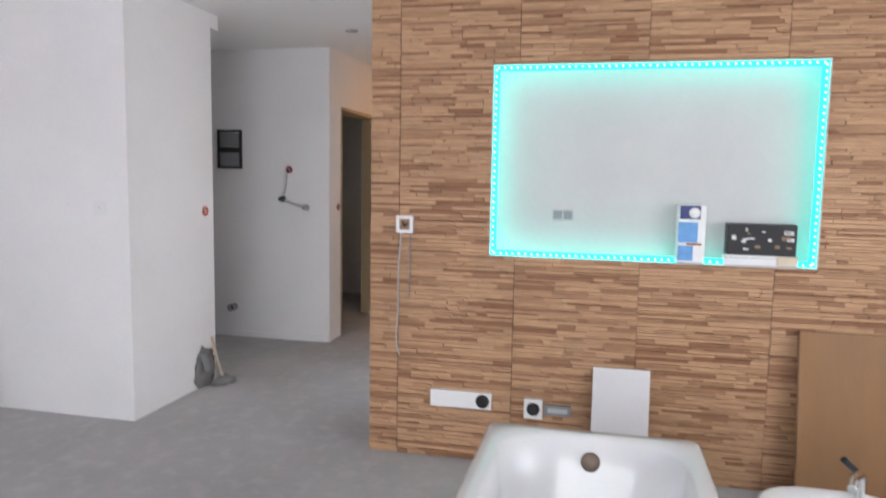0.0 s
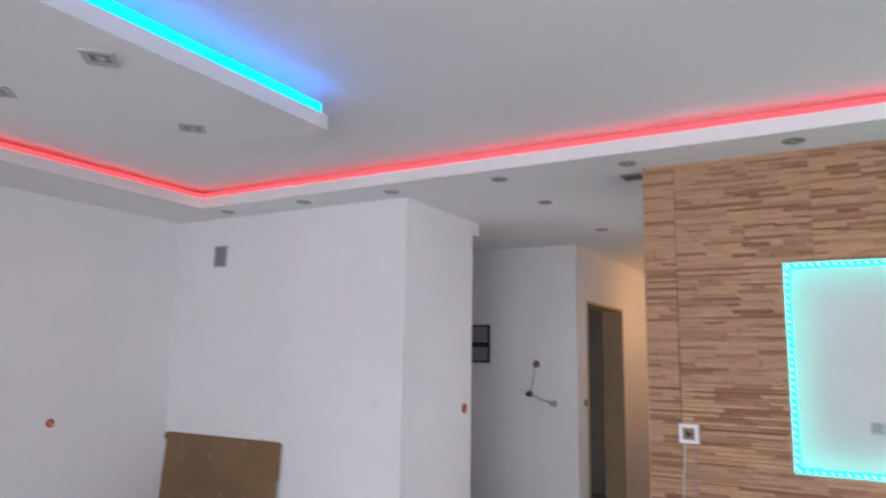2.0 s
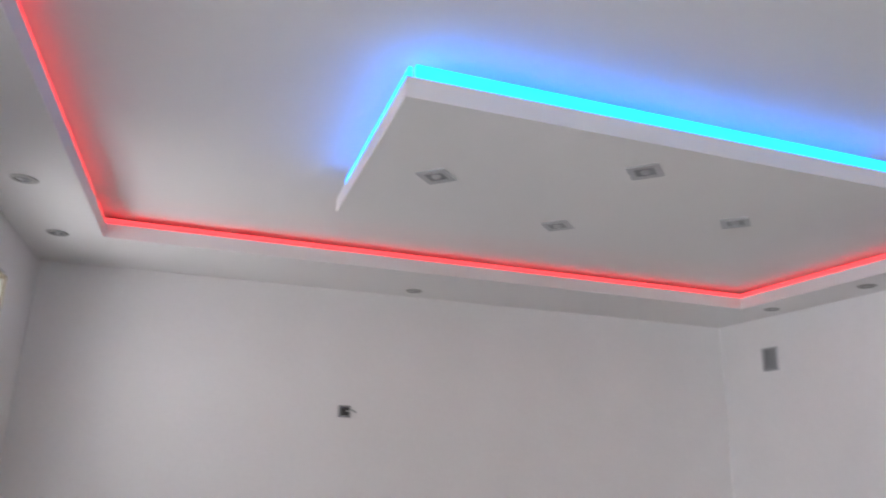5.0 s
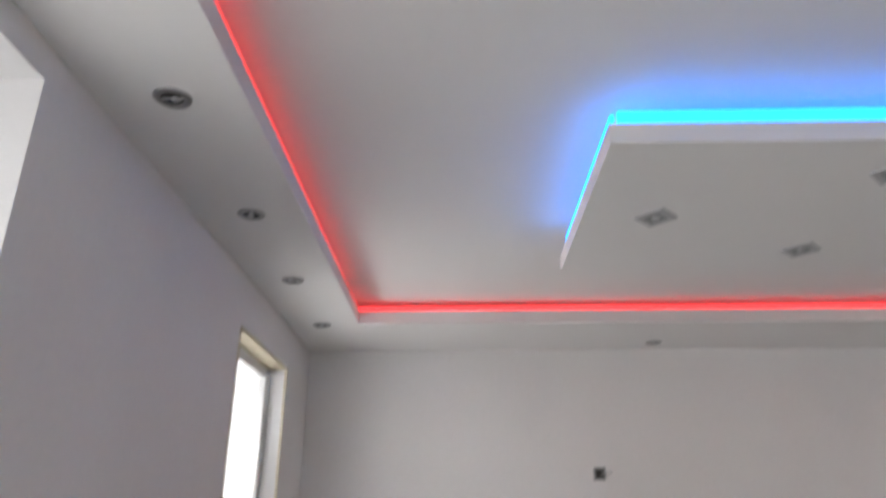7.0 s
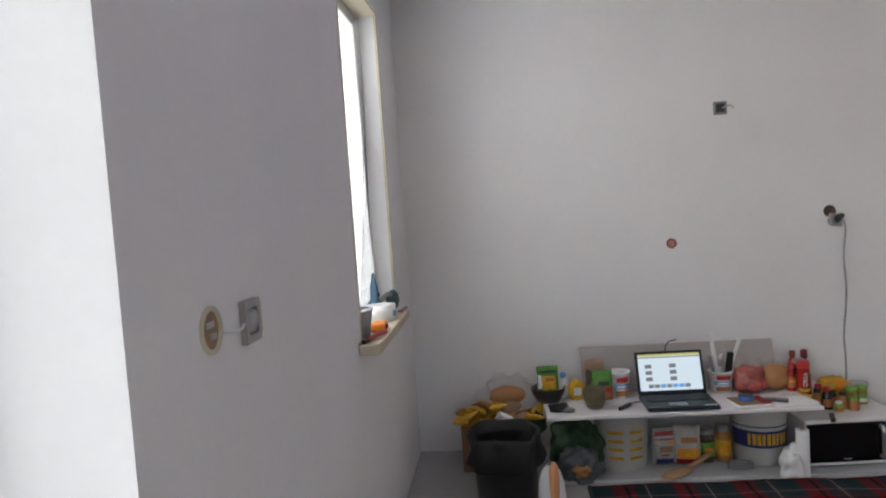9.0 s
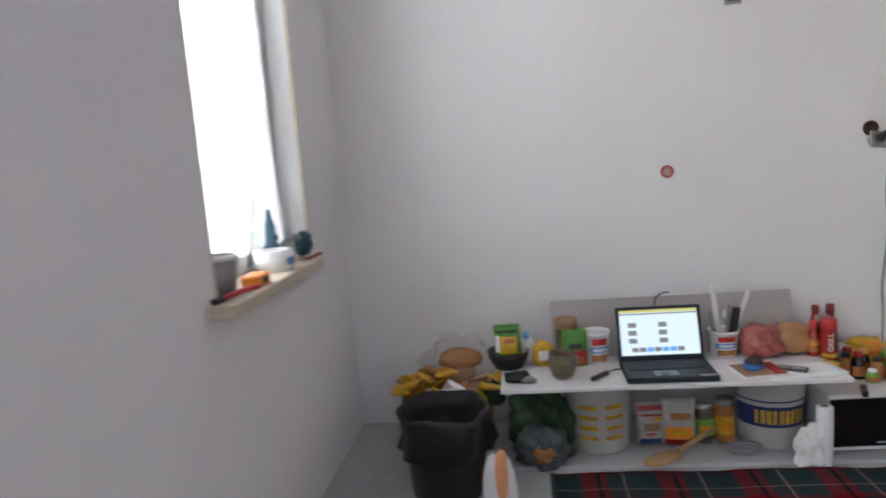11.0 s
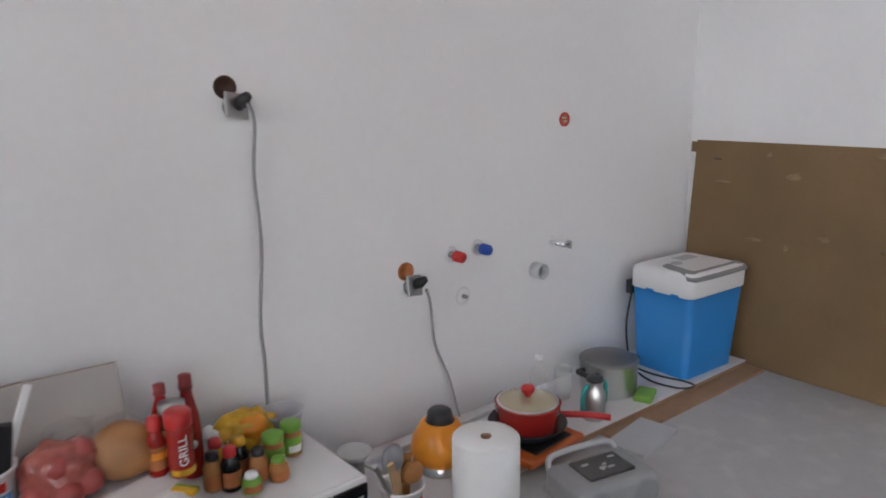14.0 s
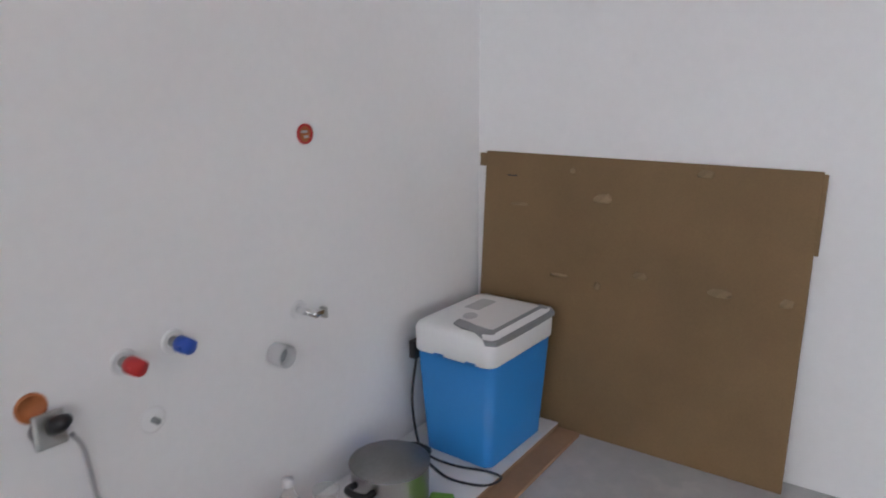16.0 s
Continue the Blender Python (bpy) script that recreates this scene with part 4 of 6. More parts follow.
b1 = bucket((1.110, -0.330, 0.016), "white paint bucket with yellow printed lines", 0)
for s in (-22, 26):
    for i in range(4):
        z = 0.062 + i * 0.045
        part("print_line", curved_label(0.1255 + z * 0.058, 0.1255 + (z + 0.017) * 0.058, z, z + 0.017, s - 17, s + 17), YELLOW, b1)
b2 = bucket((1.812, -0.325, 0.016), "white plaster bucket with a navy and yellow band", 0)
part("band", curved_label(0.1302, 0.1352, 0.095, 0.182, -85, 85), NAVY, b2)
for i in range(9):
    a = -42 + i * 10
    part("print_bar", curved_label(0.1322, 0.1352, 0.110, 0.168, a, a + (7.5 if i % 3 else 6), 4), YELLOW, b2)
part("band_line", curved_label(0.1362, 0.1367, 0.200, 0.207, -85, 85), NAVY, b2)

# ---- laptop ----
lap = thing("laptop", (1.380, -0.452, TZ), "open black laptop showing a bright web page", "laptop")
part("base", B(-0.172, 0.175, -0.120, 0.115, 0.002, 0.024, bevel=0.005), LAPTOP, lap)
part("keyboard", B(-0.15, 0.15, -0.02, 0.09, 0.0242, 0.0256), KEYBED, lap)
for r in range(5):
    for c in range(14):
        x, y = -0.146 + c * 0.0211, 0.072 - r * 0.021
        part("key", B(x, x + 0.018, y - 0.004, y + 0.012, 0.0256, 0.0275), LAPTOP, lap)
part("touchpad", B(-0.06, 0.03, -0.10, -0.04, 0.0242, 0.0252), DARKGLASS, lap)
part("sticker", B(0.105, 0.165, -0.112, -0.098, 0.0242, 0.0252), PALEGREY, lap)
lid = pose(0, 0.112, 0.020, -19)
sc = part("lid", box(bmesh.new(), -0.172, 0.175, -0.006, 0.006, 0.002, 0.226, bevel=0.004, m=lid), LAPTOP, lap)


def on_screen(name, x0, x1, z0, z1, material, lift=0.0004):
    ob = part(name, box(bmesh.new(), x0, x1, -0.0066 - lift, -0.0060, z0, z1, m=lid), material, sc)


on_screen("display", -0.158, 0.160, 0.022, 0.211, SCREEN)
on_screen("title_bar", -0.158, 0.160, 0.200, 0.2112, SCREENY, 0.0008)
on_screen("menu_bar", -0.158, 0.160, 0.191, 0.197, SCREENG, 0.0008)
for i in range(3):
    for x in (-0.125, 0.0):
        on_screen("page_image", x, x + 0.034, 0.138 - i * 0.033, 0.158 - i * 0.033, SCREENG, 0.0008)
for i, mm in enumerate((SCREENG, SCREENG, SCREENB, SCREENG, SCREENB, SCREENB, SCREENG)):
    on_screen("page_thumbnail", -0.115 + i * 0.031, -0.088 + i * 0.031, 0.036, 0.054, mm, 0.0008)
lc = thing("laptop_cable", (1.215, -0.50, TZ), "black charger cable end lying on the board", "cable")
part("plug_block", tube([(-0.135, -0.02, 0.011), (-0.10, 0.02, 0.012), (-0.07, 0.055, 0.011)], 0.010), BLACK, lc)
part("cable", tube([(-0.07, 0.055, 0.011), (-0.04, 0.10, 0.006), (0.0, 0.11, 0.005)], 0.003), BLACK, lc)
wc = thing("antenna_cable", (1.39, -0.20, TZ), "thin dark cable arching behind the laptop", "cable")
part("cable", tube([(-0.01, -0.07, 0.006), (-0.012, -0.02, 0.18), (0.0, -0.03, 0.265), (0.05, -0.03, 0.285)], 0.003), BLACK, wc)

# ---- things on the low table ----


def tub_pot(at, label, r=0.056, h=0.115, turn=0, fill=True):
    ob = thing("plastic_tub", at, label, "tub", "printed tubs", turn)
    part("body", L([(0.0, 0.0), (r * 0.80, 0.0), (r * 0.82, 0.004), (r, h * 0.93), (r * 1.06, h * 0.94), (r * 1.06, h), (r * 0.98, h), (r * 0.93, h * 0.9), (r * 0.78, 0.01), (0.0, 0.01)], seg=32), WHITE, ob)
    g = lambda z: r * 0.80 + 0.0018 + z * (0.20 * r) / (h * 0.93)
    part("red_print", curved_label(g(h * .62), g(h * .82), h * .62, h * .82, -35, 35), REDP, ob)
    part("blue_print", curved_label(g(h * .36), g(h * .56), h * .36, h * .56, -50, 50), SKYB, ob)
    part("print_bar", curved_label(g(h * .42) + .0006, g(h * .50) + .0006, h * .42, h * .50, -32, 34), PAPER, ob)
    part("brown_print", curved_label(g(h * .08), g(h * .30), h * .08, h * .30, -42, 42), BREAD, ob)
    return ob


c2 = tub_pot((1.660, -0.235, TZ), "white printed plastic tub holding cutlery", 0.062, 0.112)
cut = thing("cutlery", (1.660, -0.235, TZ + 0.012), "white-handled knives and steel cutlery in a tub", "cutlery")
part("knife_handle", box(bmesh.new(), -0.010, 0.010, -0.006, 0.006, 0.0, 0.30, bevel=0.004, m=pose(-0.005, 0.01, 0.0, 4, -8)), WHITE, cut)
part("knife_handle", box(bmesh.new(), -0.009, 0.009, -0.006, 0.006, 0.0, 0.28, bevel=0.004, m=pose(0.010, 0.0, 0.0, 0, 20)), WHITE, cut)
part("fork", box(bmesh.new(), -0.007, 0.007, -0.0015, 0.0015, 0.0, 0.22, bevel=0.001, m=pose(0.0, -0.02, 0, 6, 3)), STEEL, cut)
part("spoon", lump((0.0, -0.03, 0.165), (0.016, 0.006, 0.028), 0.0, 2), STEEL, cut)
part("dark_handle", box(bmesh.new(), -0.017, 0.017, -0.008, 0.008, 0.05, 0.20, bevel=0.004, m=pose(0.022, -0.01, 0, 3, 8)), BLACK, cut)
part("dark_handle", box(bmesh.new(), -0.008, 0.008, -0.006, 0.006, 0.02, 0.19, bevel=0.004, m=pose(-0.02, -0.01, 0, 2, -12)), GREY, cut)
tub_pot((1.122, -0.260, TZ), "white printed plastic tub", 0.058, 0.138, 15)

tm = thing("tomato_bag", (1.803, -0.255, TZ), "red tomatoes in a thin plastic bag", "food bag")
part("film", lump((0, 0.005, 0.062), (0.088, 0.072, 0.072), 0.22, 4, 1.0, 2.4), TOMATO, tm)
for i, (x, y, z) in enumerate(((-0.055, -0.03, 0.035), (0.0, -0.055, 0.033), (0.045, -0.04, 0.04), (-0.01, -0.03, 0.09), (0.04, 0.0, 0.10))):
    part("tomato", lump((x, y, z), (0.036, 0.036, 0.032), 0.05, 2, i), TOMATOR, tm)
part("bag_top", lump((0.03, 0.03, 0.13), (0.05, 0.03, 0.04), 0.5, 3, 8.0), CLEARBAG, tm)
br = thing("bread_loaf", (1.938, -0.245, TZ), "round brown loaf in a clear bag", "bread")
part("loaf", lump((0, 0, 0.062), (0.084, 0.07, 0.068), 0.12, 4, 3.0, 1.6), BREAD, br)
part("bag_film", lump((-0.01, 0.005, 0.066), (0.086, 0.078, 0.082), 0.14, 4, 3.3, 2.0), CLEARBAG, br)


def sauce(at, label, h, body, cap, r=0.026):
    ob = thing("sauce_bottle", at, label, "bottle", "sauce bottles")
    part("body", L([(0.0, 0.0), (r, 0.0), (r * 1.02, 0.004), (r, h * 0.5), (r * 0.85, h * 0.62), (r * 0.50, h * 0.80), (r * 0.46, h * 0.86)], seg=24), body, ob)
    part("cap", L([(r * 0.56, h * 0.85), (r * 0.60, h * 0.86), (r * 0.54, h * 0.99), (0.0, h)], seg=20), cap, ob)
    part("neck_label", curved_label(r * 1.04, r * 1.03, h * 0.18, h * 0.42, -55, 55), REDE, ob)
    part("label_oval", L([(0.0, r * 1.06), (r * 0.4, r * 1.05), (r * 0.42, r * 0.95)], turn=pose(-r * 0.1, 0, h * 0.34, 90)), PAPER, ob)
    return ob


sauce((2.042, -0.205, TZ), "tall red ketchup bottle", 0.19, REDSAUCE, REDCAP, 0.027)
sauce((2.118, -0.165, 0.2535), "tall red ketchup bottle on the microwave", 0.285, REDSAUCE, REDCAP, 0.030)
hb = thing("hot_sauce_bottle", (2.000, -0.290, TZ), "small red sauce bottle with orange label", "bottle", "sauce bottles")
part("body", L([(0.0, 0.0), (0.022, 0.0), (0.023, 0.005), (0.022, 0.085), (0.014, 0.11), (0.013, 0.12)], seg=22), REDSAUCE, hb)
part("cap", L([(0.016, 0.115), (0.017, 0.118), (0.016, 0.145), (0.0, 0.147)], seg=20), REDP, hb)
part("label", curved_label(0.0235, 0.0230, 0.018, 0.075, -100, 100), COPPERY, hb)
part("print_bar", curved_label(0.0241, 0.0238, 0.045, 0.062, -50, 50), ORANGE, hb)
ch = thing("spice_jar", (2.045, -0.325, TZ), "red grill spice jar with red lid", "jar", "sauce bottles")
part("body", L([(0.0, 0.0), (0.029, 0.0), (0.030, 0.004), (0.030, 0.120), (0.027, 0.128)], seg=26), REDSAUCE, ch)
part("lid", L([(0.030, 0.124), (0.032, 0.126), (0.032, 0.158), (0.028, 0.163), (0.0, 0.163)], seg=26), REDP, ch)
part("label", curved_label(0.0308, 0.0308, 0.012, 0.118, -90, 90), REDE, ch)
part("label_foot", curved_label(0.0313, 0.0313, 0.006, 0.022, -70, 70), YELLOW, ch)
words("GRILL", 0.030, pose(-0.002, -0.0322, 0.070, 90, -90, 0), PAPER, ch)
gj = thing("grey_lid_jar", (2.055, -0.250, TZ), "glass jar with a pale metal lid", "jar")
part("body", L([(0.0, 0.0), (0.030, 0.0), (0.031, 0.005), (0.031, 0.13)], seg=22), SMOKED, gj)
part("lid", L([(0.031, 0.13), (0.032, 0.132), (0.032, 0.152), (0.0, 0.153)], seg=22), ZINC, gj)

nb = thing("notebook", (1.720, -0.480, TZ), "brown notebook with a red cover edge", "notebook", turn=8)
part("pages", B(-0.080, 0.080, -0.068, 0.068, 0.001, 0.012), PAPER, nb)
part("cover", B(-0.083, 0.035, -0.071, 0.071, 0.012, 0.0145), CARDB, nb)
part("red_cover", B(0.035, 0.083, -0.071, 0.071, 0.012, 0.0150), REDE, nb)
pk = thing("blue_tin", (1.708, -0.470, TZ + 0.0155), "small round blue tin with a dark lid", "tin")
part("body", L([(0.0, 0.0), (0.036, 0.0), (0.037, 0.003), (0.037, 0.020), (0.0, 0.020)], seg=28), mat("blue_tin_paint", (0.02, 0.13, 0.42), 0.3), pk)
part("lid", L([(0.034, 0.020), (0.034, 0.030), (0.030, 0.033), (0.0, 0.033)], seg=28), BLACK, pk)
ph = thing("mobile_phone", (1.848, -0.480, TZ), "black keypad mobile phone lying on the board", "phone", turn=-28)
part("body", B(-0.055, 0.055, -0.024, 0.024, 0.001, 0.016, bevel=0.005), BLACK, ph)
part("display", B(-0.05, -0.012, -0.018, 0.018, 0.016, 0.0168), GREY, ph)
part("keypad", B(0.0, 0.048, -0.018, 0.018, 0.016, 0.0172), GREY, ph)
sp = thing("small_sponge", (2.02, -0.415, TZ), "small yellow and green sponge", "sponge", turn=-50)
part("sponge", B(-0.030, 0.030, -0.013, 0.008, 0, 0.012, bevel=0.003), YELLOW, sp)
part("scourer", B(-0.030, 0.030, 0.0085, 0.014, 0, 0.013, bevel=0.002), GREEN, sp)
pp = thing("paper_sheet", (1.915, -0.475, TZ), "white paper sheet on the table board", "paper", turn=10)
part("sheet", cloth(-0.11, 0.11, -0.075, 0.075, 10, 8, 0.006, 0.003), PAPER, pp)
lt = thing("lighter", (2.115, -0.475, 0.2535), "black lighter at the board's end", "lighter", turn=70)
part("body", B(-0.05, 0.05, -0.011, 0.011, 0.0, 0.02, bevel=0.004), BLACK, lt)
part("cap", B(0.034, 0.052, -0.0115, 0.0115, 0.0, 0.0205, bevel=0.003), ZINC, lt)

def pouch_point(w, d, h, seed, a, z, lift=0.0):
    """A point on a filled pouch: angle round it, height 0 to 1, and how far it stands off the skin."""
    bulge = math.sin(min(z * 1.25, 1.0) * math.pi) ** 0.5 * 0.85 + 0.15 if z < 0.8 else max(0.10, (1 - z) * 4 * 0.6)
    cx, cy = math.cos(a), math.sin(a)
    sx, sy = abs(cx) ** 0.5 * (1 if cx > 0 else -1), abs(cy) ** 0.6 * (1 if cy > 0 else -1)
    wob = 1 + 0.07 * noise.noise(Vector((cx * 2 + seed, cy * 2, z * 5)))
    return (w * sx * wob, d * sy * max(bulge, 0.08) * wob + (lift if cy > 0 else -lift), h * z)


def pouch(w, d, h, seed):
    """A filled paper or foil pouch: flat crimped top, bulging belly."""
    bm = bmesh.new()
    rings = [[bm.verts.new(pouch_point(w, d, h, seed, 2 * math.pi * q / 24, k / 10)) for q in range(24)] for k in range(11)]
    for a, b in zip(rings, rings[1:]):
        for q in range(24):
            bm.faces.new((a[q], a[(q + 1) % 24], b[(q + 1) % 24], b[q])).smooth = True
    bm.faces.new(rings[0][::-1])
    bm.faces.new(rings[-1])
    return bm


def pouch_print(w, d, h, seed, u0, u1, z0, z1, lift=0.0012):
    """A printed panel on the pouch's front, from u0 to u1 across (-1 to 1) and z0 to z1 up (0 to 1)."""
    bm = bmesh.new()
    rows = []
    for k in range(9):
        row = []
        for q in range(13):
            u = u0 + (u1 - u0) * q / 12
            a = -math.acos(max(-1.0, min(1.0, u * abs(u))))
            row.append(bm.verts.new(pouch_point(w, d, h, seed, a, z0 + (z1 - z0) * k / 8, lift)))
        rows.append(row)
    for a, b in zip(rows, rows[1:]):
        for q in range(12):
            bm.faces.new((a[q], a[q + 1], b[q + 1], b[q])).smooth = True
    return bm


def printed(ob, size, panels):
    for nm, u0, u1, z0, z1, m, n in panels:
        part(nm, pouch_print(*size, u0, u1, z0, z1, 0.0010 + 0.0006 * n), m, ob)


# left end of the table
bw = thing("black_bowl", (0.745, -0.285, TZ), "black plastic bowl on the table board", "bowl")
part("bowl", L([(0.0, 0.0), (0.06, 0.0), (0.085, 0.045), (0.092, 0.075), (0.088, 0.075), (0.08, 0.045), (0.055, 0.008), (0.0, 0.008)], seg=30), BLACK, bw)
gp = thing("green_pack", (0.745, -0.290, TZ + 0.012), "green and yellow soup packet standing in the bowl", "packet", turn=3)
GPS = (0.056, 0.026, 0.178, 5.0)
part("pack", pouch(*GPS), GREEN, gp)
printed(gp, GPS, (("dark_print", -0.8, 0.8, 0.80, 0.87, DKGREEN, 0), ("yellow_print", -0.55, 0.75, 0.30, 0.72, YELLOW, 0), ("print_bar", -0.25, 0.55, 0.56, 0.66, COPPERY, 1),
                  ("print_patch", -0.9, 0.9, 0.08, 0.27, BREAD, 0), ("pale_print", -0.5, 0.3, 0.12, 0.22, PAPER, 1), ("pale_print", -0.92, -0.6, 0.35, 0.75, PAPER, 0)))
gl = thing("black_gloves", (0.785, -0.475, TZ), "crumpled black work gloves", "gloves")
part("glove", lump((0, 0, 0.017), (0.050, 0.045, 0.02), 0.5, 3, 5.0), BAGBLACK, gl)
part("glove", lump((0.04, -0.03, 0.012), (0.032, 0.022, 0.014), 0.5, 3, 6.0), GREY, gl)
sa = thing("sachet", (0.828, -0.255, TZ), "white and blue plastic sachet", "sachet")
part("sachet", lump((0, 0, 0.06), (0.034, 0.02, 0.07), 0.3, 3, 7.0), WHITE, sa)
part("blue_top", lump((0, -0.004, 0.128), (0.018, 0.014, 0.018), 0.3, 2, 7.0), SKYB, sa)
ms = thing("snack_pack", (0.895, -0.290, TZ), "yellow snack packet standing on board", "packet", turn=10)
part("pack", lump((0, 0, 0.052), (0.045, 0.022, 0.062), 0.2, 3, 9.0), YELLOW, ms)
part("print_patch", B(-0.02, 0.02, -0.0255, -0.019, 0.03, 0.07), PAPER, ms)
dj = thing("dark_jar", (1.000, -0.225, TZ), "dark glass jar with a brown lid", "jar")
part("jar", L([(0.0, 0.0), (0.048, 0.0), (0.05, 0.006), (0.05, 0.135), (0.044, 0.15)], seg=28), SMOKED, dj)
part("lid", L([(0.047, 0.148), (0.050, 0.150), (0.050, 0.185), (0.046, 0.190), (0.0, 0.190)], seg=28), CARDB, dj)
rg = thing("red_green_pack", (1.028, -0.318, TZ), "green and red sauce packet", "packet", turn=6)
RGS = (0.052, 0.022, 0.162, 8.0)
part("pack", pouch(*RGS), GREEN, rg)
printed(rg, RGS, (("red_print", -0.95, 0.95, 0.06, 0.46, REDP, 0), ("pale_print", -0.6, 0.1, 0.12, 0.34, PAPER, 1), ("bread_print", 0.15, 0.7, 0.10, 0.30, BREAD, 1),
                  ("dark_print", -0.5, 0.6, 0.50, 0.64, BLACK, 0), ("print_bar", -0.7, 0.7, 0.74, 0.79, LIME, 0)))
gc = thing("glass_cup", (0.968, -0.455, TZ), "brown smoked glass cup, half full", "cup")
part("cup", L([(0.0, 0.0), (0.032, 0.0), (0.044, 0.012), (0.057, 0.05), (0.058, 0.075), (0.053, 0.105), (0.050, 0.105), (0.054, 0.075), (0.052, 0.05), (0.040, 0.016), (0.0, 0.012)], seg=28), SMOKED, gc)
part("coffee", L([(0.0, 0.055), (0.048, 0.055), (0.040, 0.016), (0.0, 0.0135)], seg=24), BREAD, gc)

# ---- microwave ----
MX0, MX1, MY = 1.978, 2.470, -0.480
mw = thing("microwave_oven", ((MX0 + MX1) / 2, MY, 0.016), "white microwave oven with a black glass door", "microwave", turn=2)
hw = (MX1 - MX0) / 2
part("body", B(-hw, hw, 0.012, 0.345, 0.010, 0.2365, bevel=0.006), LAMIN, mw)
part("front_frame", B(-hw, hw, 0.0, 0.012, 0.010, 0.2365, bevel=0.004), WHITE, mw)
part("door", B(-hw + 0.004, hw - 0.112, -0.010, 0.001, 0.028, 0.222, bevel=0.003), DARKGLASS, mw)
part("window", B(-hw + 0.05, hw - 0.18, -0.0108, -0.0098, 0.058, 0.198), DARKGLASS, mw)
part("handle", tube([(hw - 0.135, -0.008, 0.052), (hw - 0.135, -0.035, 0.062), (hw - 0.135, -0.037, 0.125), (hw - 0.135, -0.035, 0.188), (hw - 0.135, -0.008, 0.200)], 0.010, 12), STEEL, mw)
cp = part("control_panel", B(hw - 0.108, hw - 0.004, -0.009, 0.001, 0.028, 0.222, bevel=0.003), DARKGLASS, mw)
for r in range(4):
    for c in range(3):
        part("button", B(hw - 0.098 + c * 0.029, hw - 0.078 + c * 0.029, -0.0105, -0.0075, 0.185 - r * 0.026, 0.190 - r * 0.026), PALEGREY, cp)
part("dial", L([(0.0, 0.026), (0.017, 0.026), (0.020, 0.008)], turn=pose(hw - 0.058, 0, 0.062, 90)), STEEL, cp)
part("print_bar", B(-0.07, -0.03, -0.0115, -0.0098, 0.042, 0.047), PALEGREY, mw)
for x in (-0.2, 0.2):
    for y in (0.05, 0.30):
        part("foot", B(x - 0.015, x + 0.015, y - 0.015, y + 0.015, 0, 0.011), BLACK, mw)
MT = 0.2535


def baby_jar(x, y, lidm, label):
    ob = thing("food_jar", (x, y, MT), label, "jar", "food jars")
    part("glass_body", L([(0.0, 0.0), (0.027, 0.0), (0.029, 0.006), (0.029, 0.060), (0.024, 0.075)], seg=22), BREAD, ob)
    part("label", curved_label(0.0298, 0.0298, 0.010, 0.058, -110, 110), LIME, ob)
    part("print_patch", curved_label(0.0304, 0.0304, 0.014, 0.034, -40, 40), PAPER, ob)
    part("lid", L([(0.027, 0.072), (0.030, 0.074), (0.030, 0.092), (0.026, 0.095), (0.0, 0.095)], seg=22), lidm, ob)


baby_jar(2.305, -0.262, LIME, "small food jar with a green lid")
baby_jar(2.372, -0.232, LIME, "small food jar with a green lid")
for x, y, h, m1, m2, lb in ((2.170, -0.30, 0.115, DARKGLASS, REDP, "dark sauce bottle with red cap"), (2.245, -0.300, 0.085, BREAD, BLACK, "small spice jar with black lid"), (2.160, -0.225, 0.11, YELLOW, REDP, "yellow sauce bottle with red cap"), (2.205, -0.345, 0.05, LIME, WHITE, "small green spice pot"), (2.135, -0.27, 0.10, BREAD, BLACK, "brown spice jar with black lid"), (2.215, -0.245, 0.105, DARKGLASS, YELLOW, "dark sauce bottle with yellow cap"), (2.285, -0.335, 0.062, BREAD, LIME, "small brown jar with green lid")):
    ob = thing("spice_bottle", (x, y, MT), lb, "bottle", "spices on the microwave")
    part("body", L([(0.0, 0.0), (0.025, 0.0), (0.026, 0.004), (0.025, h * 0.6), (0.015, h * 0.82)], seg=20), m1, ob)
    part("cap", L([(0.017, h * 0.8), (0.018, h * 0.82), (0.016, h), (0.0, h)], seg=18), m2, ob)
    part("label", curved_label(0.0268, 0.0262, h * 0.12, h * 0.48, -70, 70), COPPERY, ob)
yp = thing("pasta_pack", (2.270, -0.135, MT), "crumpled yellow and orange food packet", "packet")
part("pack", lump((0, 0, 0.058), (0.095, 0.045, 0.068), 0.28, 4, 2.2), YELLOW, yp)
part("print_patch", lump((0.02, -0.012, 0.07), (0.05, 0.042, 0.045), 0.25, 3, 4.4), ORANGE, yp)
part("open_end", lump((-0.075, 0.0, 0.05), (0.04, 0.035, 0.045), 0.5, 3, 5.4), PAPER, yp)
gt = thing("grey_bowl", (2.400, -0.120, MT), "pale grey plastic bowl", "bowl")
part("bowl", L([(0.0, 0.0), (0.045, 0.0), (0.060, 0.07), (0.064, 0.08), (0.058, 0.08), (0.043, 0.01), (0.0, 0.01)], seg=26), PALEGREY, gt)

# ---- under the table ----
gbag = thing("green_shopping_bag", (0.87, -0.38, 0), "dark green crumpled shopping bag under the table", "bag")
part("bag", lump((0, 0, 0.13), (0.135, 0.11, 0.155), 0.4, 4, 1.5), DKGREEN, gbag)
part("grey_bag", lump((0.0, -0.13, 0.075), (0.11, 0.06, 0.095), 0.4, 4, 2.5), BAGGREY, gbag, "thin grey bag in front")
part("contents", lump((0.0, -0.155, 0.07), (0.055, 0.045, 0.045), 0.5, 3, 3.5), BREAD, gbag)

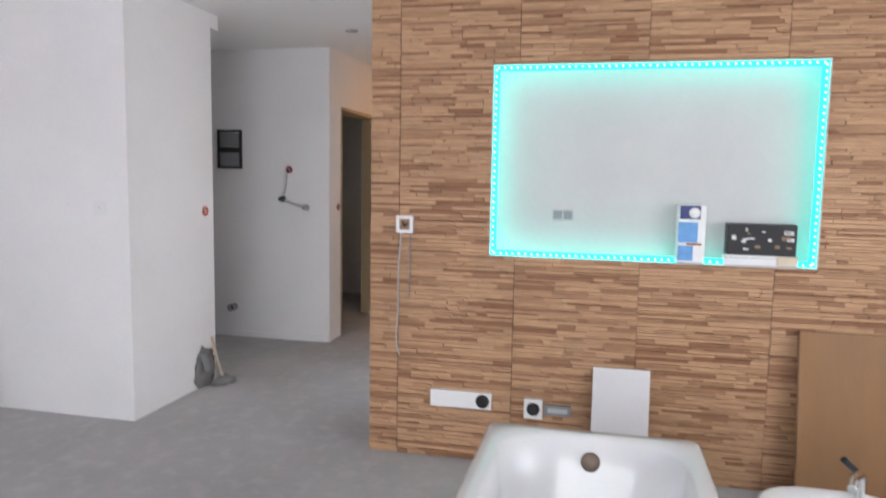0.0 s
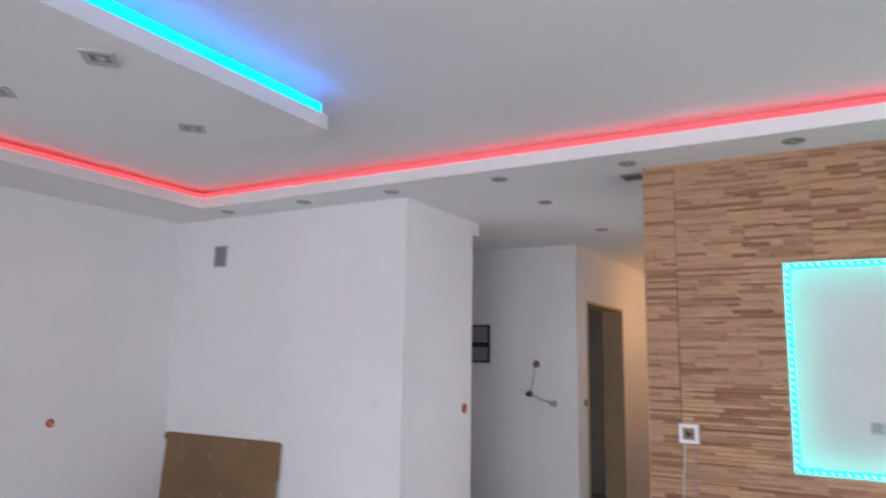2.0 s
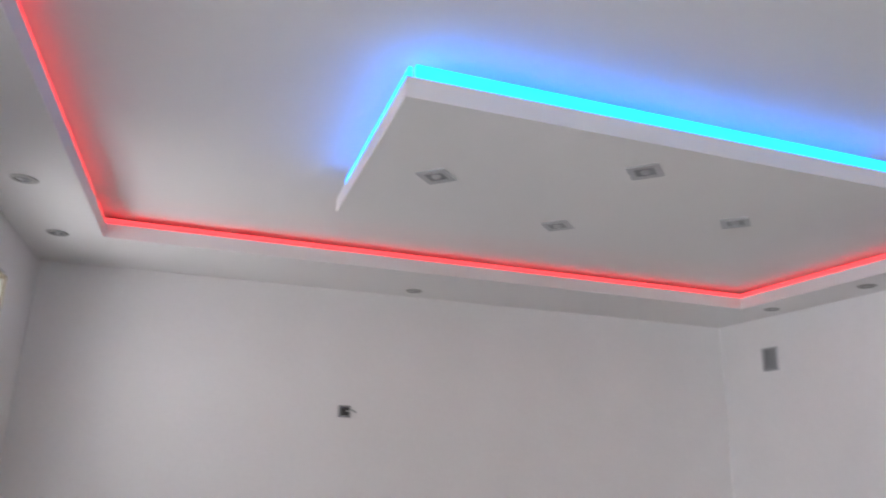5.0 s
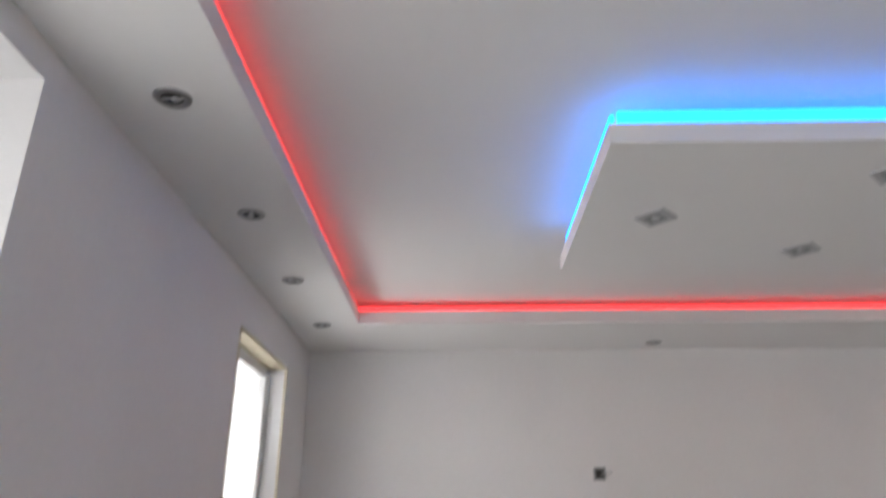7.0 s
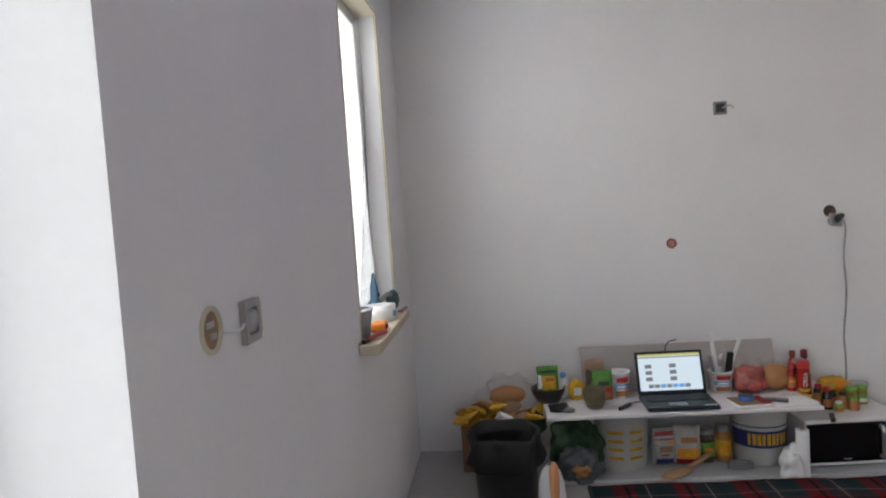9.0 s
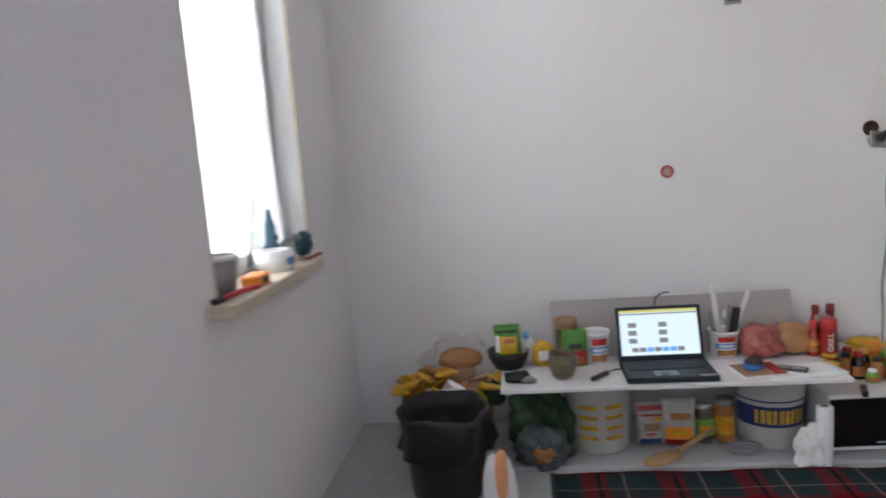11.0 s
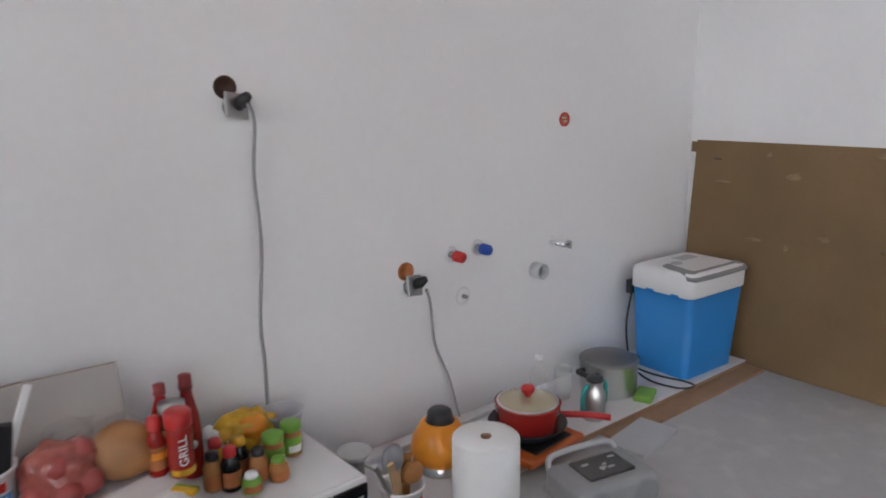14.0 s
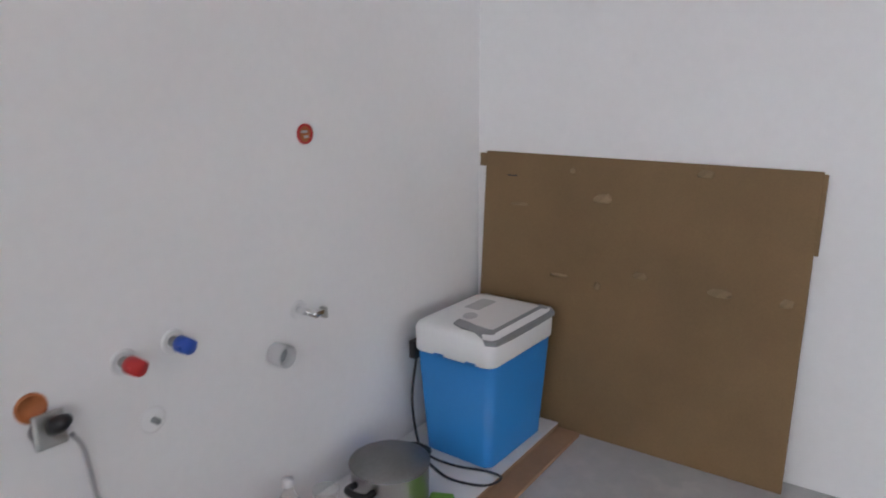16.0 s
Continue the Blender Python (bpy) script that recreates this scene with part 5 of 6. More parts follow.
KRAFT = mat("printed_pouch", (0.44, 0.42, 0.40), 0.45, vary=0.3, scale=22)
fl = thing("food_pack", (1.325, -0.355, 0.016), "white and red printed food pouch", "packet", "packets under the table", 4)
FLS = (0.062, 0.040, 0.190, 1.0)
part("pouch", pouch(*FLS), KRAFT, fl)
printed(fl, FLS, (("red_print", -0.9, 0.9, 0.70, 0.92, REDE, 0), ("orange_print", 0.1, 0.8, 0.60, 0.68, ORANGE, 0), ("brown_print", -0.6, 0.5, 0.38, 0.55, CARDB, 0),
                  ("red_print", -0.5, 0.2, 0.28, 0.33, REDP, 0), ("dark_print", -0.85, 0.6, 0.06, 0.20, NAVY, 0)))
fl2 = thing("food_pack", (1.435, -0.370, 0.016), "white pouch with an orange picture", "packet", "packets under the table", -6)
FL2S = (0.066, 0.044, 0.205, 3.0)
part("pouch", pouch(*FL2S), KRAFT, fl2)
printed(fl2, FL2S, (("brown_print", -0.5, 0.7, 0.60, 0.72, BREAD, 0), ("orange_print", -0.8, 0.8, 0.20, 0.46, ORANGE, 0), ("yellow_print", -0.4, 0.5, 0.28, 0.40, YELLOW, 1), ("red_print", -0.9, 0.9, 0.06, 0.19, REDE, 0)))
for x, hh, m1, m2, lb in ((1.515, 0.17, SMOKED, LIME, "glass jar with green label"), (1.600, 0.185, BREAD, YELLOW, "jar with yellow printed label")):
    ob = thing("jar", (x + 0.03, -0.33, 0.016), lb, "jar", "jars under the table")
    part("glass_body", L([(0.0, 0.0), (0.038, 0.0), (0.04, 0.006), (0.04, hh * 0.75), (0.033, hh * 0.86)], seg=24), m1, ob)
    part("lid", L([(0.036, hh * 0.85), (0.037, hh * 0.86), (0.037, hh), (0.0, hh)], seg=24), ZINC, ob)
    part("label", curved_label(0.041, 0.041, hh * 0.18, hh * 0.62, -80, 80), m2, ob)
    part("print_patch", curved_label(0.0418, 0.0418, hh * 0.3, hh * 0.45, -30, 30), ORANGE, ob)
bd2 = thing("cutting_board", (1.415, -0.475, 0.016), "wooden board with a handle lying on the floor", "cutting board", turn=34)
part("blade", lump((-0.09, 0, 0.014), (0.10, 0.045, 0.015), 0.08, 3, 1.0), WOOD, bd2)
part("handle", tube([(-0.01, 0, 0.022), (0.12, 0.01, 0.040), (0.25, 0.02, 0.065)], 0.013, 10), WOOD, bd2)
cb = thing("coiled_cable", (1.67, -0.47, 0.016), "grey coiled cable under the table", "cable")
part("cable", tube([(0.06 * math.cos(a * 0.8), 0.03 * math.sin(a * 0.8), 0.006 + a * 0.0016) for a in range(22)], 0.005), GREY, cb)
tr = thing("towel_roll", (1.940, -0.545, 0.0), "thin roll of paper towel standing beside the microwave", "paper roll")
part("roll", L([(0.0, 0.0), (0.030, 0.0), (0.031, 0.004), (0.031, 0.232), (0.029, 0.235), (0.012, 0.235)], seg=24), PAPER, tr)
part("core", L([(0.0, 0.232), (0.012, 0.232), (0.012, 0.236)], seg=16), CARDB, tr)
tt = thing("crumpled_tissue", (1.880, -0.555, 0), "crumpled white paper tissue on floor", "tissue")
part("tissue", lump((0, 0, 0.065), (0.055, 0.04, 0.085), 0.55, 4, 12.0, 1.7), PAPER, tt)

# ---- rubbish corner ----
bin_ = thing("rubbish_bin", (0.500, -0.690, 0), "black rubbish bin lined with a black bag", "bin")
part("body", L([(0.0, 0.0), (0.135, 0.0), (0.142, 0.008), (0.158, 0.285)], seg=36), BLACK, bin_)
part("liner", L([(0.156, 0.175), (0.176, 0.19), (0.175, 0.26), (0.184, 0.320), (0.178, 0.340), (0.166, 0.330), (0.150, 0.22), (0.10, 0.11), (0.0, 0.09)], seg=52, wobble=0.22), BAGBLACK, bin_, "crinkled black bin bag")
fb = thing("cleaner_bottle", (0.705, -0.86, 0), "white bottle with an orange grip", "bottle", turn=-10)
part("body", L([(0.0, 0.0), (0.050, 0.0), (0.054, 0.008), (0.056, 0.08), (0.050, 0.15), (0.036, 0.20), (0.018, 0.225)], seg=26, squash=(1.15, 0.75)), WHITE, fb)
part("grip", lump((0.014, -0.014, 0.130), (0.028, 0.036, 0.115), 0.08, 3, 1.0), mat("peach_plastic", (0.78, 0.36, 0.16), 0.5), fb)
nbag = thing("noodle_pile", (0.47, -0.24, 0), "heap of yellow noodle packets in clear plastic", "packets")
rng = random.Random(11)
for i in range(30):
    x, y = rng.uniform(-0.19, 0.21), rng.uniform(-0.12, 0.04)
    z = 0.272 + rng.uniform(-0.03, 0.075) * (1 - abs(x) * 2.5)
    bm = bmesh.new()
    m = pose(x, y, z, rng.uniform(-50, 50), rng.uniform(-40, 40), rng.uniform(0, 180))
    bm = pouch(0.042, 0.016, 0.105, i * 1.7)
    bmesh.ops.transform(bm, matrix=m @ pose(0, 0.05, 0, 90), verts=bm.verts)
    part("packet", bm, rng.choice([YELLOW, YELLOW, YELLOW, BREAD, CARDB, PAPER]), nbag)
part("carton", B(-0.20, 0.19, -0.11, 0.12, 0.0, 0.245, bevel=0.008), CARDB, nbag)
part("white_card", box(bmesh.new(), -0.055, 0.055, -0.002, 0.002, -0.03, 0.03, m=pose(0.03, -0.155, 0.272, -20)), PAPER, nbag)
part("bag_film", lump((0.05, 0.03, 0.36), (0.16, 0.09, 0.13), 0.4, 4, 6.0), CLEARBAG, nbag, "clear crumpled bag")
part("bread", lump((0.06, 0.03, 0.375), (0.10, 0.05, 0.05), 0.2, 3, 2.0), BREAD, nbag)
part("green_pack", lump((0.20, -0.09, 0.25), (0.05, 0.04, 0.06), 0.4, 3, 4.0), DKGREEN, nbag)

# ---- right of the microwave ----
c3 = tub_pot((2.602, -0.440, 0.030), "white printed plastic tub with wooden utensils", 0.062, 0.135)
ut = thing("utensils", (2.602, -0.440, 0.042), "wooden spoons and dark ladles in a tub", "utensils")
for ax, ay, ln, m1, w in ((14, -18, 0.26, WOOD, 0.010), (4, -8, 0.25, WOOD, 0.009), (-6, 10, 0.20, BREAD, 0.016), (10, -26, 0.27, STEEL, 0.006)):
    part("handle", box(bmesh.new(), -w, w, -0.005, 0.005, 0, ln, bevel=0.003, m=pose(0, 0, 0, ax, ay)), m1, ut)
part("ladle", lump((-0.035, -0.01, 0.215), (0.035, 0.02, 0.045), 0.05, 3, 1.0), GREY, ut)
part("scoop", lump((0.03, -0.01, 0.15), (0.035, 0.022, 0.035), 0.1, 3, 2.0), BREAD, ut)
lad = thing("steel_ladle", (2.60, -0.19, 0.031), "steel ladle resting on a grey cup", "ladle")
part("cup", L([(0.0, 0.10), (0.035, 0.105), (0.055, 0.13), (0.052, 0.13), (0.033, 0.11), (0.0, 0.106)], seg=24), STEEL, lad)
part("stem", tube([(0.0, 0.0, 0.10), (0.06, -0.02, 0.05), (0.13, -0.04, 0.01)], 0.006), STEEL, lad)
part("stand", L([(0.0, 0.0), (0.03, 0.0), (0.032, 0.004), (0.026, 0.10), (0.0, 0.101)], seg=20), GREY, lad)
yk = thing("orange_pot", (2.885, -0.255, 0.030), "orange coffee pot with a black lid", "pot")
part("base", L([(0.0, 0.0), (0.076, 0.0), (0.078, 0.004), (0.078, 0.032), (0.072, 0.035)], seg=30), STEEL, yk)
part("body", L([(0.072, 0.035), (0.094, 0.042), (0.099, 0.070), (0.090, 0.115), (0.062, 0.165), (0.050, 0.170)], seg=32), ORANGE, yk)
part("lid", L([(0.046, 0.166), (0.044, 0.176), (0.040, 0.200), (0.034, 0.206), (0.0, 0.208)], seg=26), BLACK, yk)
pr = thing("paper_roll", (2.840, -0.530, 0.0), "large white industrial paper roll standing upright", "paper roll")
part("roll", L([(0.016, 0.0), (0.095, 0.0), (0.099, 0.005), (0.100, 0.130), (0.099, 0.263), (0.094, 0.268), (0.016, 0.266)], seg=44), PAPER, pr)
part("core", L([(0.0165, 0.268), (0.012, 0.266), (0.012, 0.05), (0.0, 0.05)], seg=20), CARDB, pr)
hp = thing("orange_hotplate", (3.225, -0.35, 0.030), "orange camping cooker under the pots", "cooker", turn=6)
part("body", B(-0.155, 0.150, -0.115, 0.125, 0.004, 0.034, bevel=0.012), mat("rust_orange_enamel", (0.52, 0.115, 0.02), 0.35, vary=0.1), hp)
part("tray", B(-0.10, 0.10, -0.09, 0.09, 0.034, 0.038), BLACK, hp)
pan = thing("black_pan", (3.24, -0.305, 0.068), "black frying pan on the cooker", "pan")
part("pan", L([(0.0, 0.0), (0.105, 0.0), (0.138, 0.035), (0.141, 0.036), (0.138, 0.040), (0.105, 0.006), (0.0, 0.006)], seg=36), BLACK, pan)
part("handle", tube([(0.13, -0.03, 0.03), (0.20, -0.11, 0.035), (0.25, -0.17, 0.03)], 0.012), REDP, pan)
pot = thing("red_pot", (3.24, -0.305, 0.075), "red enamel pot with a glass lid", "pot")
part("body", L([(0.0, 0.0), (0.102, 0.0), (0.112, 0.010), (0.116, 0.098), (0.118, 0.104), (0.110, 0.104), (0.102, 0.01), (0.0, 0.006)], seg=40), REDE, pot)
part("glass_lid", L([(0.106, 0.105), (0.094, 0.110), (0.06, 0.116), (0.0, 0.119)], seg=36), LIDGLASS, pot)
part("lid_rim", L([(0.102, 0.103), (0.110, 0.103), (0.110, 0.107), (0.104, 0.108)], seg=36), STEEL, pot)
part("knob", L([(0.0, 0.120), (0.012, 0.122), (0.012, 0.130), (0.023, 0.138), (0.025, 0.152), (0.020, 0.160), (0.0, 0.161)], seg=22), REDP, pot)
th = thing("thermos", (3.555, -0.345, 0.030), "steel thermos flask with teal sides", "thermos")
part("body", L([(0.0, 0.0), (0.042, 0.0), (0.044, 0.005), (0.044, 0.105), (0.032, 0.125), (0.032, 0.150)], seg=28), STEEL, th)
part("stopper", L([(0.030, 0.149), (0.033, 0.151), (0.031, 0.164), (0.0, 0.165)], seg=22), BLACK, th)
for s in (-1, 1):
    part("grip", tube([(s * 0.040, 0.0, 0.03), (s * 0.064, 0.0, 0.05), (s * 0.062, 0.0, 0.12), (s * 0.036, 0.0, 0.14)], 0.009), TEAL, th)
sp2 = thing("steel_pot", (3.805, -0.215, 0.030), "steel cooking pot with a dull lid", "pot")
part("body", L([(0.0, 0.0), (0.110, 0.0), (0.117, 0.008), (0.118, 0.132), (0.121, 0.136)], seg=44), STEEL, sp2)
part("lid", L([(0.122, 0.134), (0.122, 0.139), (0.106, 0.147), (0.05, 0.151), (0.0, 0.152)], seg=44), DULL, sp2)
for s in (-1, 1):
    part("handle", tube([(s * 0.115, -0.035, 0.105), (s * 0.155, -0.030, 0.108), (s * 0.155, 0.030, 0.108), (s * 0.115, 0.035, 0.105)], 0.011), BLACK, sp2)
wg = thing("drinking_glass", (3.600, -0.150, 0.030), "clear drinking glass near the wall", "glass")
part("tumbler", L([(0.0, 0.0), (0.028, 0.0), (0.032, 0.005), (0.038, 0.13), (0.035, 0.13), (0.029, 0.012), (0.0, 0.010)], seg=24), CLEAR, wg)
wb2 = thing("clear_bottle", (3.50, -0.11, 0.030), "clear plastic bottle near the wall", "bottle")
part("bottle", L([(0.0, 0.0), (0.035, 0.0), (0.038, 0.006), (0.036, 0.12), (0.014, 0.165), (0.014, 0.185)], seg=22), CLEAR, wb2)
part("cap", L([(0.016, 0.178), (0.016, 0.196), (0.0, 0.197)], seg=16), WHITE, wb2)
gs = thing("lime_sponge", (3.850, -0.365, 0.030), "lime green sponge with a dark scourer", "sponge", turn=25)
part("sponge", B(-0.058, 0.058, -0.038, 0.038, 0.0, 0.028, bevel=0.010), LIME, gs)
ra = thing("cassette_radio", (3.16, -0.70, 0.0), "silver portable radio lying on the blanket edge", "radio", turn=-12)
part("body", B(-0.15, 0.15, -0.10, 0.095, 0.014, 0.125, bevel=0.030, seg=4), SILVER, ra)
part("top_window", B(-0.085, 0.085, -0.055, 0.055, 0.1245, 0.132, bevel=0.006), BLACK, ra)
rng = random.Random(2)
for i in range(7):
    x, y = rng.uniform(-0.07, 0.05), rng.uniform(-0.045, 0.03)
    part("shine_patch", B(x, x + rng.uniform(0.01, 0.03), y, y + 0.008, 0.1318, 0.1335), PALEGREY, ra)
for s in (-1, 1):
    part("speaker", L([(0.0, 0.101), (0.036, 0.101), (0.046, 0.104), (0.052, 0.098)], turn=pose(s * 0.088, 0, 0.065, 90)), GREY, ra)
part("handle", tube([(-0.13, 0.09, 0.10), (-0.10, 0.11, 0.135), (0.10, 0.11, 0.135), (0.13, 0.09, 0.10)], 0.010), PALEGREY, ra)
part("bag_film", lump((-0.03, -0.02, 0.075), (0.165, 0.115, 0.075), 0.3, 4, 4.2), CLEARBAG, ra, "thin clear bag over the radio")

# ---- cool box and fibreboard ----
fbd = thing("fibreboard_sheet", (4.560, -0.640, 0), "brown fibreboard sheet leaning on the pier wall", "board")
LEAN = pose(0.0, 0, 0.002, 0, 4.2)
bm = box(bmesh.new(), -0.004, 0.004, -0.540, 0.596, 0, 1.012, bevel=0.001, m=LEAN)
part("sheet", bm, FIBRE, fbd)
part("chipped_edge", box(bmesh.new(), -0.0045, 0.0035, 0.5965, 0.622, 0.955, 1.003, m=LEAN), FIBRE, fbd)
part("chipped_edge", box(bmesh.new(), -0.0045, 0.0035, -0.552, -0.5405, 0.765, 1.005, m=LEAN), FIBRE, fbd)
rng = random.Random(5)
for i in range(9):
    y, z = rng.uniform(-0.5, 0.5), rng.uniform(0.5, 1.0)
    part("plaster_smear", lump((0, 0, 0), (0.0012, rng.uniform(0.01, 0.04), rng.uniform(0.006, 0.018)), 0.6, 2, i), FIBREP, fbd).matrix_local = LEAN @ pose(-0.0045, y, z)
part("pencil_mark", box(bmesh.new(), -0.0046, -0.0041, 0.46, 0.50, 0.925, 0.930, m=LEAN), BLACK, fbd)

CW0, CD0, CW1, CD1 = 0.165, 0.128, 0.188, 0.146   # half sizes at foot and rim
cool = thing("cool_box", (4.300, -0.246, 0.030), "blue electric cool box with a white lid", "cool box", turn=-2)
cool.scale = (1.06, 1.05, 0.90)
rings = []
for k, z in ((0.0, 0.0), (0.0, 0.004), (1.0, 0.418)):
    hx, hy = CW0 + (CW1 - CW0) * k, CD0 + (CD1 - CD0) * k
    rings.append([(x, y, z) for x, y in round_rect(hx, hy, 0.030)])
bm = loft(rings)
bm.verts.ensure_lookup_table()
bm.faces.new([bm.verts[q] for q in range(len(rings[0]))][::-1])
part("body", bm, BLUE, cool)
rings = []
for e, z in ((0.004, 0.408), (0.006, 0.412), (0.007, 0.495), (0.0, 0.513), (-0.02, 0.520), (-0.05, 0.523)):
    rings.append([(x, y, z) for x, y in round_rect(CW1 + e, CD1 + e, 0.034)])
lid_ob = part("lid", loft(rings), WHITE, cool, "white plastic lid")
part("lid_panel", B(0.0, 0.11, 0.03, 0.085, 0.5225, 0.5255, bevel=0.001), PALEGREY, lid_ob)
part("lid_button", L([(0.0, 0.528), (0.026, 0.527), (0.030, 0.522)], at=(-0.06, 0.02, 0), squash=(1, 0.8)), PALEGREY, lid_ob)


def band(path, depth):
    """A flat strap along a path: pairs of outer and inner points."""
    bm = bmesh.new()
    prev = None
    for (ox, oy, oz), (ix, iy, iz) in path:
        ring = [bm.verts.new(p) for p in ((ox, oy, oz), (ix, iy, iz), (ix, iy, iz - depth), (ox, oy, oz - depth))]
        if prev:
            for k in range(4):
                bm.faces.new((prev[k], prev[(k + 1) % 4], ring[(k + 1) % 4], ring[k]))
        else:
            bm.faces.new(ring)
        prev = ring
    bm.faces.new(prev[::-1])
    return bm


hx, hy = CW1 + 0.014, CD1 + 0.014
part("handle", band([((-0.150, 0.02, 0.529), (-0.118, 0.02, 0.533)), ((-0.165, -0.02, 0.527), (-0.122, -0.01, 0.532)), ((-0.168, -0.07, 0.523), (-0.130, -0.05, 0.53)), ((-hx + 0.006, -hy + 0.030, 0.509), (-0.135, -0.10, 0.528)),
                     ((-hx + 0.026, -hy + 0.004, 0.505), (-0.13, -0.112, 0.527)), ((-0.08, -hy, 0.503), (-0.08, -0.112, 0.526)), ((0.08, -hy, 0.503), (0.08, -0.112, 0.526)), ((hx - 0.03, -hy, 0.505), (hx - 0.04, -0.112, 0.526)),
                     ((hx, -hy + 0.03, 0.509), (hx - 0.035, -0.10, 0.527))], 0.014), GREY, cool, "folded grey carrying handle")
for y in (-0.075, 0.045):
    part("catch", B(-0.200, -0.190, y - 0.018, y + 0.018, 0.409, 0.418, bevel=0.002), BLUE, cool)
part("socket_block", B(-0.185, -0.135, 0.146, 0.175, 0.36, 0.43, bevel=0.005), BLACK, cool)
part("cable", tube([(-0.16, 0.162, 0.36), (-0.200, 0.150, 0.20), (-0.205, 0.12, 0.03), (-0.215, 0.06, 0.006), (-0.21, -0.04, 0.006), (-0.18, -0.13, 0.006), (-0.185, -0.185, 0.006), (-0.25, -0.165, 0.006), (-0.28, -0.06, 0.006), (-0.25, 0.04, 0.006)], 0.0045), BLACK, cool)

# ---- on the window sill ----
SZ = 0.9455
sb = thing("tape_roll", (-0.005, -0.955, SZ), "thick white roll of tape on the sill", "tape")
part("roll", L([(0.028, 0.0), (0.066, 0.0), (0.066, 0.07), (0.028, 0.07), (0.028, 0.0)], seg=30), WHITE, sb)
part("print_bar", curved_label(0.0668, 0.0668, 0.02, 0.045, 60, 105), SKYB, sb)
dr = thing("cordless_drill", (-0.052, -0.835, SZ), "blue-grey tool standing on the sill", "tool")
part("body", L([(0.0, 0.0), (0.04, 0.0), (0.042, 0.05), (0.020, 0.08), (0.018, 0.14), (0.010, 0.17), (0.006, 0.20), (0.0, 0.20)], seg=18), mat("blue_grey_tool", (0.06, 0.15, 0.22), 0.5), dr)
part("button", B(0.018, 0.024, -0.008, 0.008, 0.09, 0.11), BLACK, dr)
sw = thing("angle_grinder", (0.0, -0.640, SZ), "dark blue-grey hand tool lying on the sill", "tool", turn=80)
part("body", lump((0, 0, 0.045), (0.05, 0.03, 0.05), 0.2, 3, 1.0), mat("dark_teal_tool", (0.03, 0.09, 0.11), 0.5), sw)
part("handle", tube([(-0.02, 0.0, 0.06), (-0.07, 0.0, 0.085), (-0.15, 0.01, 0.06), (-0.17, 0.01, 0.02)], 0.012), GREY, sw)
og = thing("orange_tape_measure", (0.03, -1.215, SZ), "orange tape measure on the sill", "tool")
part("body", B(-0.030, 0.030, -0.050, 0.050, 0, 0.034, bevel=0.010, seg=3), ORANGEP, og)
part("belt_clip", B(0.030, 0.034, -0.02, 0.02, 0.008, 0.026), BLACK, og)
gp2 = thing("grey_cup", (-0.03, -1.335, SZ), "grey cup with a white rim on the sill", "cup")
part("cup", L([(0.0, 0.0), (0.045, 0.0), (0.058, 0.10), (0.052, 0.10), (0.040, 0.01), (0.0, 0.01)], seg=24), GREY, gp2)
part("rim", L([(0.052, 0.10), (0.060, 0.098), (0.062, 0.112), (0.052, 0.112)], seg=24), WHITE, gp2)
pn = thing("red_pencil", (0.052, -1.37, SZ), "red pliers lying at the sill's edge", "tool", turn=75)
part("grip", tube([(-0.09, 0, 0.010), (0.0, 0.008, 0.011), (0.075, 0.0, 0.010)], 0.008), REDP, pn)
part("jaw", B(-0.13, -0.085, -0.008, 0.008, 0.002, 0.016, bevel=0.003), BLACK, pn)
kn = thing("red_knife", (0.058, -0.715, SZ), "red utility knife on the sill", "tool", turn=86)
part("grip", B(-0.075, 0.075, -0.009, 0.009, 0, 0.014, bevel=0.004), REDE, kn)
part("blade", B(-0.10, -0.074, -0.007, 0.007, 0.005, 0.008), STEEL, kn)

